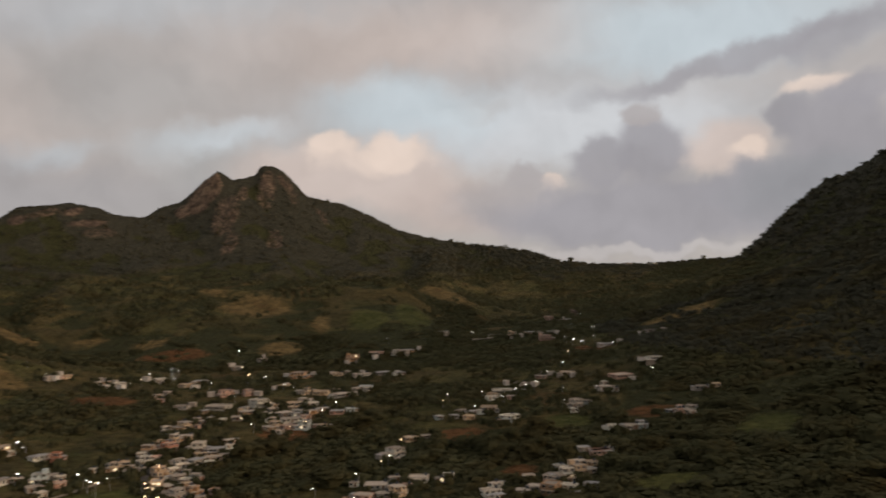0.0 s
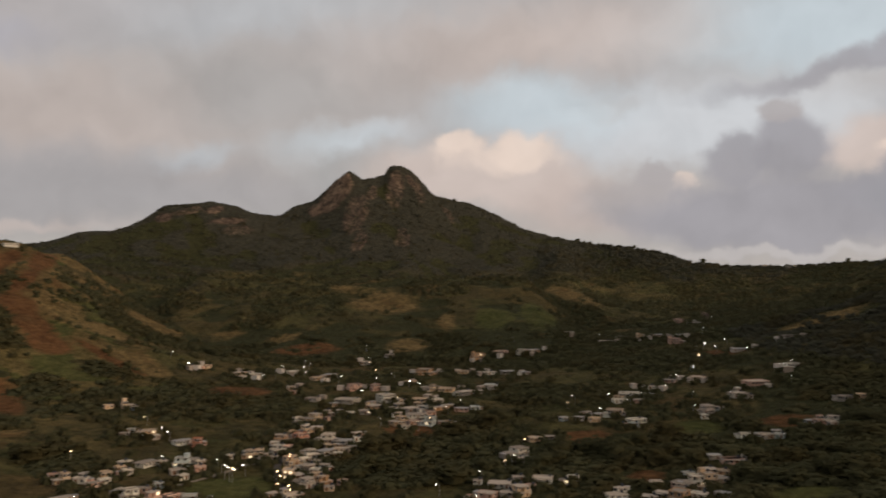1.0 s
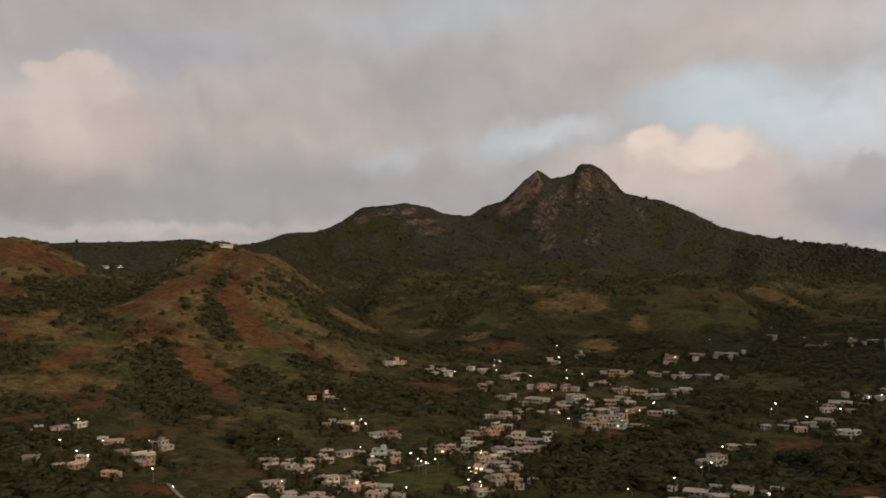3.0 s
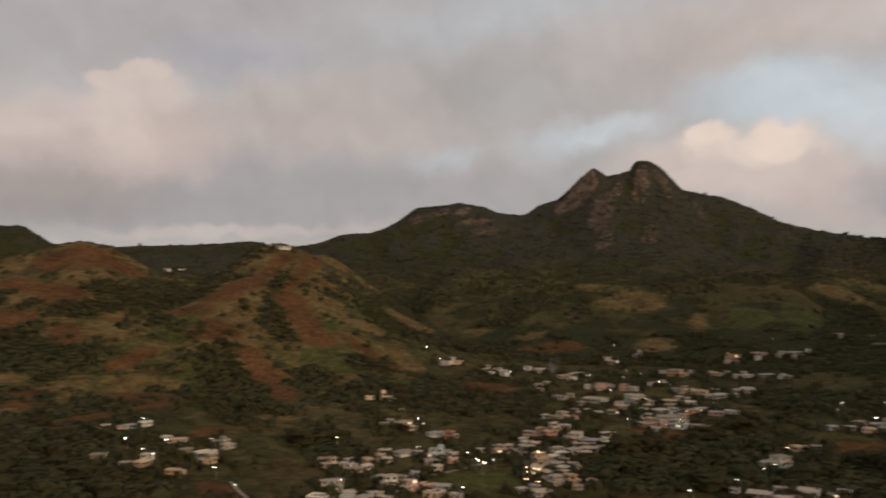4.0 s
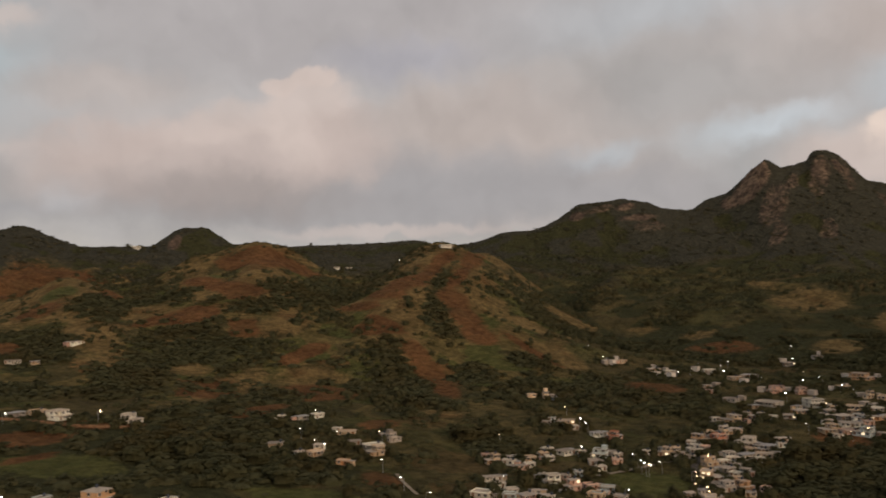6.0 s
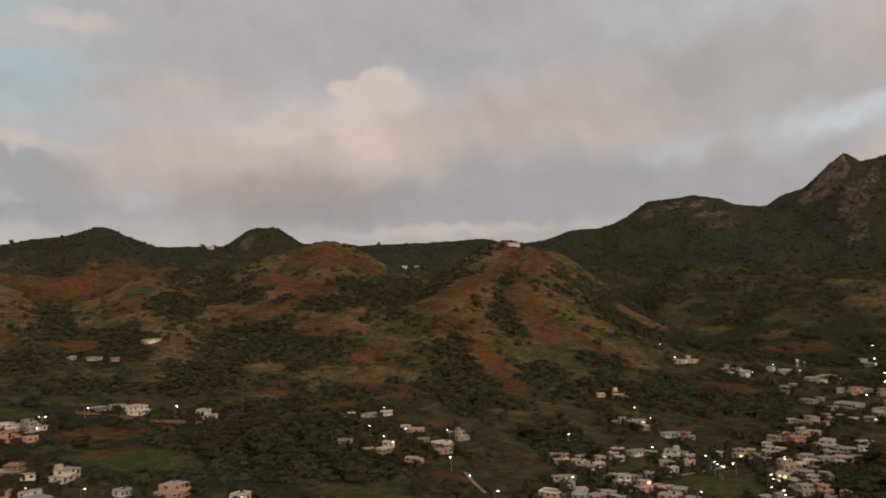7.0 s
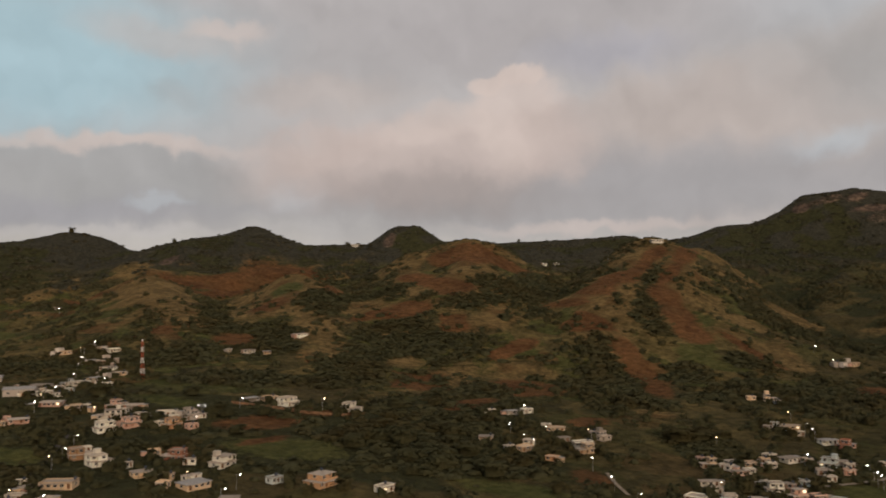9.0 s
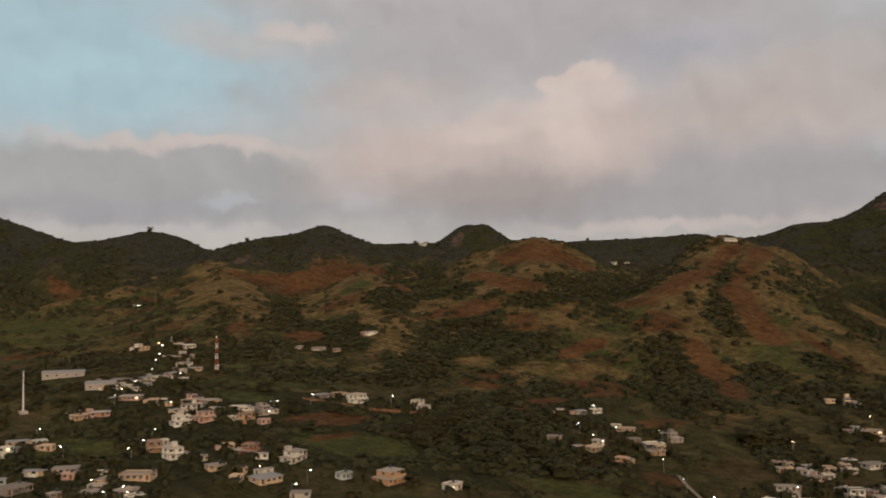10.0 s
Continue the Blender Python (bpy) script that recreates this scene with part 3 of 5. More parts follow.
def sheet_z(x, y):
    """Height of the ground sheet at x, y."""
    x, y = np.asarray(x, float), np.asarray(y, float)
    i, j = np.clip(np.searchsorted(GRID_X, x) - 1, 0, len(GRID_X) - 2), np.clip(np.searchsorted(GRID_Y, y) - 1, 0, len(GRID_Y) - 2)
    u, v = (x - GRID_X[i]) / (GRID_X[i + 1] - GRID_X[i]), (y - GRID_Y[j]) / (GRID_Y[j + 1] - GRID_Y[j])
    return (GRID_Z[j, i] * (1 - u) + GRID_Z[j, i + 1] * u) * (1 - v) + (GRID_Z[j + 1, i] * (1 - u) + GRID_Z[j + 1, i + 1] * u) * v


def field_mask(x, y, fields, grow_by=1.0):
    inside = np.zeros(len(x), bool)
    for cx, cy, half_l, half_w, turn in fields:
        c, s = math.cos(radians(turn)), math.sin(radians(turn))
        u, v = ((x - cx) * c + (y - cy) * s) / half_l, (-(x - cx) * s + (y - cy) * c) / half_w
        inside |= u * u + v * v < grow_by
    return inside


def woodiness(x, y, z):
    """Above about 0.1 where woods stand: hollows, the stream sides, and the east end of the valley, where more are
    added in place of shade.
    """
    e = 32.0
    hollow = (sheet_z(x + e, y) + sheet_z(x - e, y) + sheet_z(x, y + e) + sheet_z(x, y - e)) / 4 - z
    # added woods darken the east end in place of the mountain's shadow
    east = np.clip((5 - np.degrees(np.arctan2(-x, y))) / 10, 0, 1) * np.clip((1250 - np.hypot(x, y)) / 100, 0, 1)
    return rough_noise(x + 300, y - 800, 150, 4) + np.clip(hollow / 9, -0.5, 0.6) + 0.22 * east


def make_ground():
    xs, ys, gz = GRID_X, GRID_Y, GRID_Z
    gx, gy = np.meshgrid(xs, ys)
    nx, ny = len(xs), len(ys)
    verts = np.stack([gx, gy, gz], -1).reshape(-1, 3)
    idx = np.arange(nx * ny).reshape(ny, nx)
    faces = np.stack([idx[:-1, :-1], idx[:-1, 1:], idx[1:, 1:], idx[1:, :-1]], -1).reshape(-1, 4)
    me = bpy.data.meshes.new("ground")
    me.from_pydata(verts.tolist(), [], faces.tolist())
    me.polygons.foreach_set("use_smooth", np.ones(len(faces), bool))
    soil, grass, rock, dry, plots, forest, woods = ground_cover(gx.ravel(), gy.ravel(), gz, xs, ys)
    for name, v in (("soil", soil), ("grass", grass), ("rock", rock), ("dry", dry), ("plots", plots), ("forest", forest), ("woods", woods)):
        me.attributes.new(name, "FLOAT", "POINT").data.foreach_set("value", v.astype(np.float32))
    me.materials.append(GROUND)
    return tagged(new("ground", me), "valley floor and hillsides of scrub, red soil and grass", "ground", kind="structure")


def ground_cover(x, y, z, xs, ys):
    dzy, dzx = np.gradient(z, ys, xs)
    steep = np.hypot(dzx, dzy).ravel()
    soil, grass = np.zeros_like(x), np.zeros_like(x)
    # backs of the ribs dry out, hollows stay green
    k = np.ones(13) / 13
    soft = np.apply_along_axis(lambda a: np.convolve(np.pad(a, 6, mode="edge"), k, "valid"), 0, z)
    soft = np.apply_along_axis(lambda a: np.convolve(np.pad(a, 6, mode="edge"), k, "valid"), 1, soft)
    west = np.clip((np.degrees(np.arctan2(-x, y)) - 24) / 8, 0, 1) * np.clip((1420 - np.hypot(x, y)) / 120, 0, 1) * np.clip((np.hypot(x, y) - 560) / 200, 0, 1)
    dry = np.clip(((z - soft).ravel() + 0.3) / 2.2, 0, 0.8) * (0.25 + 0.75 * west) + 0.18 * west
    rock = 0.45 * np.clip((steep - 1.1) / 0.5, 0, 1) * np.clip((z.ravel() - 150) / 60, 0, 1)
    for kind, field in ((soil, SOIL_FIELDS), (grass, GRASS_FIELDS), (rock, ROCK_FACES), (rock, FAINT_ROCK), (dry, DRY_FIELDS)):
        for cx, cy, half_l, half_w, turn in field:
            c, s = math.cos(radians(turn)), math.sin(radians(turn))
            u, v = ((x - cx) * c + (y - cy) * s) / half_l, (-(x - cx) * s + (y - cy) * c) / half_w
            kind += np.clip(1.1 * (1.3 - np.sqrt(u * u + v * v)), 0, 0.52 if field is FAINT_ROCK else 0.84) * (1 - kind)
    plots = np.clip(west + 0.35 * np.clip((140 - z.ravel()) / 60, 0, 1), 0, 1)
    n = woodiness(x, y, z.ravel())
    woods = np.clip((n - 0.0) / 0.2, 0, 1) * (1 - 0.75 * west)
    woods[field_mask(x, y, WOODED, 1.15)] = 1.0
    forest = np.clip((z.ravel() + 34 * rough_noise(x, y, 120, 3) - 85) / 40, 0, 1) * np.clip(np.maximum((np.hypot(x, y) - 1280) / 80, (x - 180) / 60), 0, 1)
    return soil, grass, rock, np.clip(dry, 0, 1), plots * (1 - forest), forest, woods


make_ground()

# ---- materials of the village ----
def paint(name, tone, wear=0.35):
    m = Nodes(name, 0.85)
    p = m.where()
    dirty = m.ramp(m.noise(p, 0.5, 5.0, 0.7), 0.45, 0.75, 0.0, wear)
    own = m.mix(m.random(), tuple(c * 0.58 for c in tone) + (1,), tuple(min(c * 1.2, 0.82) for c in tone) + (1,))
    c = m.mix(dirty, own, (tone[0] * 0.42, tone[1] * 0.40, tone[2] * 0.36, 1))
    m.colour(c)
    m.bump(m.noise(p, 9.0, 3.0), 0.2, 0.03)
    return m.mat


def plain(name, tone, rough=0.6, metal=0.0, spread=0.25, size=3.0):
    m = Nodes(name, rough, metal)
    c = m.mix(m.ramp(m.noise(m.where(), size, 4.0, 0.65), 0.35, 0.65), tuple(v * (1 - spread) for v in tone) + (1,), tuple(v * (1 + spread) for v in tone) + (1,))
    m.colour(c)
    m.bump(m.noise(m.where(), size * 5, 3.0), 0.2, 0.02)
    return m.mat


def lit(name, tone, strength):
    m = Nodes(name, 0.4)
    m.colour((0.8, 0.8, 0.78, 1))
    m.b.inputs["Emission Color"].default_value, m.b.inputs["Emission Strength"].default_value = tone, strength
    return m.mat


WALLS = {
    "w": paint("white_plaster", (0.78, 0.70, 0.58)), "c": paint("cream_plaster", (0.64, 0.48, 0.31)), "p": paint("pink_plaster", (0.58, 0.38, 0.29)),
    "o": paint("orange_plaster", (0.50, 0.31, 0.17)), "g": paint("bare_render", (0.38, 0.34, 0.29)), "b": paint("blue_grey_plaster", (0.46, 0.52, 0.50)),
    "r": paint("red_plaster", (0.36, 0.16, 0.10)),
}
TONES = {"w": "white", "c": "cream", "p": "pale pink", "o": "orange", "g": "bare grey", "b": "blue-grey", "r": "brick-red"}
SLAB = paint("roof_concrete", (0.43, 0.365, 0.29), 0.7)
far_paint = Nodes("far_plaster", 0.85)
far_paint.colour(far_paint.mix(far_paint.island(), (0.26, 0.21, 0.16, 1), (0.72, 0.66, 0.58, 1)))
FAR_WALL = far_paint.mat
TIN = plain("roof_tin", (0.33, 0.31, 0.28), 0.5, 0.3)
FRAME = plain("window_paint", (0.60, 0.58, 0.54), 0.5)
PANE = plain("dark_glass", (0.03, 0.034, 0.036), 0.12, 0.0, 0.1)
GLOW_PANE = lit("lit_window", (1.0, 0.74, 0.42, 1), 1.6)
DOOR = plain("door_wood", (0.16, 0.08, 0.04), 0.6)
TANK = plain("tank_plastic", (0.05, 0.06, 0.08), 0.5)
STEEL = plain("galvanised_steel", (0.36, 0.37, 0.37), 0.45, 0.6)
RED_PAINT = plain("red_mast_paint", (0.34, 0.085, 0.05), 0.5)
WHITE_PAINT = plain("white_mast_paint", (0.72, 0.70, 0.67), 0.5)
LAMP_WHITE = lit("lamp_white", (1.0, 0.92, 0.78, 1), 22.0)
LAMP_WARM = lit("lamp_warm", (1.0, 0.58, 0.26, 1), 20.0)
TARMAC = plain("worn_tarmac", (0.075, 0.068, 0.058), 0.9, 0.0, 0.3, 0.4)
PALE_ROAD = plain("pale_concrete_road", (0.24, 0.20, 0.145), 0.9, 0.0, 0.3, 0.4)
MASONRY = plain("retaining_masonry", (0.17, 0.10, 0.055), 0.9, 0.0, 0.35, 0.6)
BARK = plain("bark", (0.07, 0.05, 0.035), 0.95, 0.0, 0.3, 2.0)


# ---- mesh helpers ----
def boxes_mesh(name, boxes):
    """One mesh of closed boxes, each (x0, y0, z0, x1, y1, z1)."""
    v, f = [], []
    for x0, y0, z0, x1, y1, z1 in boxes:
        b = len(v)
        v += [(x0, y0, z0), (x1, y0, z0), (x1, y1, z0), (x0, y1, z0), (x0, y0, z1), (x1, y0, z1), (x1, y1, z1), (x0, y1, z1)]
        f += [[b + i for i in q] for q in ((0, 3, 2, 1), (4, 5, 6, 7), (0, 1, 5, 4), (1, 2, 6, 5), (2, 3, 7, 6), (3, 0, 4, 7))]
    me = bpy.data.meshes.new(name)
    me.from_pydata(v, [], f)
    return me


def tube_mesh(name, rings, sides=8):
    """A closed body of rings (x, y, z, radius) from bottom to top."""
    v, f = [], []
    for x, y, z, r in rings:
        v += [(x + r * math.cos(2 * math.pi * k / sides), y + r * math.sin(2 * math.pi * k / sides), z) for k in range(sides)]
    for j in range(len(rings) - 1):
        for k in range(sides):
            f.append((j * sides + k, j * sides + (k + 1) % sides, (j + 1) * sides + (k + 1) % sides, (j + 1) * sides + k))
    f += [tuple(range(sides))[::-1], tuple(range((len(rings) - 1) * sides, len(rings) * sides))]
    me = bpy.data.meshes.new(name)
    me.from_pydata(v, [], f)
    return me


def part(name, me, material, parent, label="", m=None):
    ob = new(name, me)
    if not me.materials:
        me.materials.append(material)
    ob.parent = parent
    if m is not None:
        ob.matrix_basis = m
    return tagged(ob, label)


def fast_mesh(name, verts, faces):
    """A mesh from arrays of places and of quads."""
    me = bpy.data.meshes.new(name)
    me.vertices.add(len(verts))
    me.vertices.foreach_set("co", verts.astype(np.float32).ravel())
    me.loops.add(faces.size)
    me.loops.foreach_set("vertex_index", faces.astype(np.int32).ravel())
    me.polygons.add(len(faces))
    me.polygons.foreach_set("loop_start", np.arange(0, faces.size, faces.shape[1], dtype=np.int32))
    me.update(calc_edges=True)
    return me


def ground_z(x, y):
    return float(sheet_z(x, y))

# ---- houses: place, width, storeys, wall tone ----
MAIN = [
    (-313, 785, 11.5, 1, "c"), (-295, 779, 11.4, 1, "w"), (-265, 800, 10.5, 1, "w"), (-233, 772, 10.0, 1, "c"), (-226, 793, 10.2, 1, "c"), (-243, 726, 5.0, 1, "c"),
    (-234, 706, 5.6, 1, "p"), (-207, 676, 10.6, 1, "g"), (-186, 726, 12.1, 2, "p"), (-168, 731, 7.5, 2, "p"), (-179, 678, 17.0, 1, "w"), (-148, 685, 14.0, 2, "w"),
    (-152, 659, 11.8, 1, "o"), (-155, 640, 8.2, 1, "g"), (-188, 611, 12.0, 2, "c"), (-178, 627, 6.5, 1, "c"), (-195, 600, 6.3, 1, "g"), (-134, 665, 6.8, 1, "g"),
    (-121, 684, 10.4, 1, "c"), (-118, 726, 7.3, 2, "c"), (-105, 726, 11.9, 1, "c"), (-88, 716, 14.4, 1, "g"),
]
MAIN_EAST = [
    (-108, 684, 10.4, 1, "w"), (-103, 658, 10.0, 1, "o"), (-95, 666, 8.4, 1, "c"), (-83, 655, 9.9, 1, "p"), (-123, 653, 11.6, 1, "g"), (-114, 632, 14.4, 1, "w"),
    (-124, 611, 10.9, 1, "c"), (-113, 613, 9.4, 1, "p"), (-103, 612, 10.9, 1, "b"), (-88, 615, 5.0, 1, "c"), (-144, 769, 9.7, 1, "c"), (-139, 825, 17.0, 2, "o"),
    (-127, 829, 6.3, 1, "p"), (-105, 830, 11.4, 1, "c"), (-99, 918, 12.6, 2, "o"), (-217, 893, 11.4, 1, "g"), (-196, 923, 9.4, 1, "g"),
]
STREET = [
    (-195, 505, 7.5, 2, "c"), (-188, 509, 6.8, 2, "c"), (-183, 522, 8.4, 1, "w"), (-189, 548, 8.7, 1, "o"), (-179, 554, 11.0, 2, "r"), (-181, 579, 7.6, 1, "c"),
    (-177, 587, 7.7, 1, "c"), (-162, 555, 11.6, 1, "w"), (-150, 556, 11.6, 1, "w"), (-145, 576, 6.7, 1, "p"), (-145, 536, 9.8, 1, "c"), (-154, 529, 9.7, 1, "w"),
    (-159, 517, 8.2, 1, "w"), (-166, 502, 10.7, 1, "c"), (-155, 496, 7.9, 1, "g"), (-158, 476, 10.2, 1, "c"), (-146, 462, 9.8, 1, "g"), (-138, 469, 7.4, 2, "o"),
    (-140, 542, 5.6, 1, "c"), (-147, 442, 8.3, 1, "w"), (-148, 488, 5.8, 1, "w"),
]
WEST_SIDE = [
    (-330, 608, 8.6, 2, "c"), (-290, 531, 6.1, 1, "g"), (-281, 543, 11.5, 1, "c"), (-249, 526, 8.8, 1, "w"), (-238, 523, 7.9, 2, "r"), (-245, 471, 10.0, 1, "w"),
    (-226, 478, 9.3, 2, "b"), (-223, 488, 5.4, 1, "g"), (-222, 464, 7.8, 1, "g"), (-267, 423, 7.6, 1, "c"), (-259, 428, 7.0, 1, "c"), (-254, 441, 9.0, 1, "c"),
    (-252, 456, 5.3, 1, "c"), (-246, 390, 9.4, 1, "w"), (-236, 364, 10.0, 1, "w"), (-220, 407, 8.2, 1, "w"), (-220, 422, 6.0, 1, "p"), (-208, 407, 8.1, 1, "p"),
    (-202, 416, 7.1, 1, "p"), (-193, 404, 8.0, 1, "c"), (-217, 376, 8.8, 1, "p"), (-209, 382, 6.7, 1, "w"), (-348, 793, 7.5, 1, "c"), (-361, 785, 5.4, 1, "c"),
]
FARMS = [
    (-366, 409, 11.0, 1, "c"), (-336, 399, 11.2, 1, "w"), (-325, 360, 6.7, 1, "o"), (-326, 389, 9.0, 1, "c"), (-349, 397, 6.6, 1, "g"), (-348, 422, 5.5, 1, "g"),
    (-337, 420, 8.1, 1, "g"), (-375, 410, 5.6, 1, "w"), (-715, 438, 11.4, 1, "w"), (-700, 374, 11.0, 1, "w"), (-712, 362, 6.0, 1, "w"), (-686, 385, 7.0, 1, "c"), (-373, 355, 7.8, 1, "c"), (-427, 411, 5.9, 1, "w"), (-417, 421, 7.4, 1, "w"),
    (-415, 434, 7.5, 1, "w"), (-356, 374, 6.5, 1, "w"), (-353, 354, 5.0, 1, "w"), (-348, 362, 8.8, 1, "c"),
]
HILL_VILLAGE = [
    (-774, 281, 10.0, 1, "w"), (-789, 276, 8.1, 1, "c"), (-735, 258, 5.7, 1, "c"), (-709, 253, 10.9, 1, "w"), (-681, 251, 10.6, 1, "c"), (-746, 251, 7.6, 1, "w"),
    (-652, 212, 11.7, 1, "w"), (-662, 227, 10.2, 1, "c"), (-633, 225, 6.5, 1, "w"), (-654, 186, 13.2, 1, "g"), (-626, 180, 9.5, 1, "w"), (-589, 174, 13.5, 1, "p"),
    (-558, 180, 7.1, 1, "w"), (-554, 186, 7.1, 1, "c"), (-546, 143, 11.0, 1, "p"), (-543, 130, 8.2, 1, "c"), (-798, 247, 10.1, 1, "c"), (-637, 193, 6.5, 1, "c"),
]
HILL_FRONT = [
    (-555, 201, 8.6, 2, "p"), (-549, 211, 11.5, 1, "r"), (-525, 188, 13.6, 1, "w"), (-497, 175, 10.3, 1, "w"), (-502, 191, 10.5, 2, "p"), (-519, 221, 12.4, 1, "w"),
    (-504, 229, 8.1, 2, "g"), (-486, 210, 9.7, 2, "o"), (-479, 219, 6.4, 1, "p"), (-448, 147, 12.7, 2, "o"), (-430, 149, 10.6, 2, "w"), (-402, 122, 14.5, 1, "c"),
    (-400, 158, 8.5, 1, "c"), (-370, 170, 12.1, 1, "c"), (-421, 183, 11.3, 1, "r"), (-495, 88, 9.8, 1, "c"), (-470, 78, 7.0, 2, "w"), (-489, 98, 6.1, 1, "b"),
    (-428, 97, 10.8, 1, "g"), (-406, 71, 12.2, 1, "g"), (-384, 96, 7.8, 1, "w"), (-378, 109, 7.8, 1, "g"),
]
TERRACE = [
    (-536, 288, 10.3, 1, "g"), (-533, 301, 9.7, 1, "c"), (-512, 304, 12.6, 2, "w"), (-474, 329, 11.3, 2, "w"), (-511, 234, 8.3, 1, "g"), (-398, 198, 10.5, 1, "w"),
    (-361, 206, 6.7, 1, "b"), (-346, 222, 12.4, 2, "o"), (-322, 241, 7.8, 1, "w"), (-341, 173, 8.3, 1, "w"),
]
EAST_VALLEY = [
    (-75, 933, 12.8, 1, "p"), (-54, 928, 9.2, 2, "w"), (-42, 939, 14.0, 1, "o"), (-78, 821, 13.3, 1, "w"), (-69, 747, 11.2, 1, "b"), (-60, 823, 12.3, 1, "g"),
    (-43, 814, 8.1, 1, "w"), (-35, 540, 12.9, 2, "w"), (-25, 575, 8.7, 1, "c"), (-40, 477, 12.1, 1, "w"), (-45, 457, 9.4, 1, "p"), (-29, 461, 10.0, 1, "c"),
    (-17, 488, 10.5, 1, "w"), (-5, 485, 5.0, 1, "g"), (5, 626, 6.3, 1, "g"), (-2, 1059, 10.5, 1, "w"),
]
SADDLE_END = [
    (158, 1286, 17.0, 2, "p"), (176, 1237, 15.4, 1, "p"), (82, 1060, 10.5, 2, "c"), (105, 1064, 13.2, 1, "c"), (118, 1000, 17.0, 2, "p"), (64, 1099, 13.6, 1, "g"),
    (42, 1056, 13.0, 1, "g"), (129, 1047, 10.4, 1, "w"), (177, 735, 11.2, 1, "w"), (45, 700, 15.7, 1, "w"), (62, 721, 9.9, 1, "w"), (104, 742, 11.1, 1, "c"),
    (81, 740, 9.2, 1, "p"), (142, 703, 16.0, 1, "p"), (122, 667, 11.8, 1, "g"), (93, 628, 9.5, 1, "g"),
]
SADDLE_END_B = [
    (36, 678, 10.1, 1, "w"), (31, 646, 11.2, 1, "c"), (19, 636, 6.3, 1, "g"), (44, 614, 12.3, 1, "w"), (186, 629, 9.8, 1, "g"), (156, 576, 8.9, 1, "p"),
    (119, 559, 8.6, 1, "c"), (90, 513, 11.8, 1, "p"), (74, 495, 7.5, 1, "p"), (220, 916, 13.9, 1, "g"), (159, 860, 12.9, 1, "g"),
]
VALLEY_FOOT = [
    (90, 513, 11.2, 1, "p"), (73, 476, 13.0, 2, "c"), (63, 471, 10.3, 1, "w"), (58, 470, 11.5, 1, "p"), (54, 443, 12.1, 1, "o"), (22, 455, 9.9, 1, "w"),
    (45, 454, 7.4, 1, "g"), (62, 448, 7.4, 1, "w"), (117, 557, 6.7, 1, "w"), (156, 573, 7.6, 1, "p"),
]
CREST_HOUSES = [
    (389, 1822, 17.0, 1, "g"), (431, 1774, 17.0, 1, "w"), (-1330, 932, 13.7, 1, "w"), (-668, 949, 15.9, 1, "w"), (-1065, 1166, 10.0, 1, "w"), (-1060, 1194, 10.1, 1, "w"),
    (-1163, 350, 9.0, 1, "g"),
]

DISTRICTS = [CREST_HOUSES, VALLEY_FOOT, MAIN, MAIN_EAST, STREET, WEST_SIDE, FARMS, HILL_VILLAGE, HILL_FRONT, TERRACE, EAST_VALLEY, SADDLE_END, SADDLE_END_B]
DISTRICT_NAMES = ["ridge houses", "valley end houses", "main village houses", "main village houses", "street houses", "west side houses", "farm houses", "upper village houses", "upper village houses", "terrace houses", "east valley houses", "valley end houses", "valley end houses"]
FRAME_MESH = boxes_mesh("window_frame", [(-0.88, -0.10, 0, -0.8, 0.02, 1.4), (0.8, -0.10, 0, 0.88, 0.02, 1.4), (-0.8, -0.10, 1.32, 0.8, 0.02, 1.4), (-0.95, -0.16, -0.1, 0.95, 0.02, 0.0), (-0.03, -0.08, 0, 0.03, 0.0, 1.32)])
PANE_MESH = boxes_mesh("pane", [(-0.8, -0.05, 0.0, 0.8, 0.02, 1.32)])
LIT_PANE_MESH = boxes_mesh("lit_pane", [(-0.8, -0.05, 0.0, 0.8, 0.02, 1.32)])
DOOR_MESH = boxes_mesh("door", [(-0.5, -0.06, 0, 0.5, 0.02, 2.1), (-0.6, -0.1, 0, -0.5, 0.02, 2.2), (0.5, -0.1, 0, 0.6, 0.02, 2.2), (-0.5, -0.1, 2.1, 0.5, 0.02, 2.2)])
TANK_MESH = tube_mesh("water_tank", [(0, 0, 0, 0.6), (0, 0, 0.15, 0.65), (0, 0, 1.1, 0.65), (0, 0, 1.3, 0.5), (0, 0, 1.45, 0.2)], 10)
PANE_MESH.materials.append(PANE)
LIT_PANE_MESH.materials.append(GLOW_PANE)


def add_window(root, x, y, z, turn, glowing):
    w = part("window", FRAME_MESH, FRAME, root, m=pose(x, y, z, 0, 0, turn))
    part("pane", LIT_PANE_MESH if glowing else PANE_MESH, PANE, w, "pane lit from inside" if glowing else "")


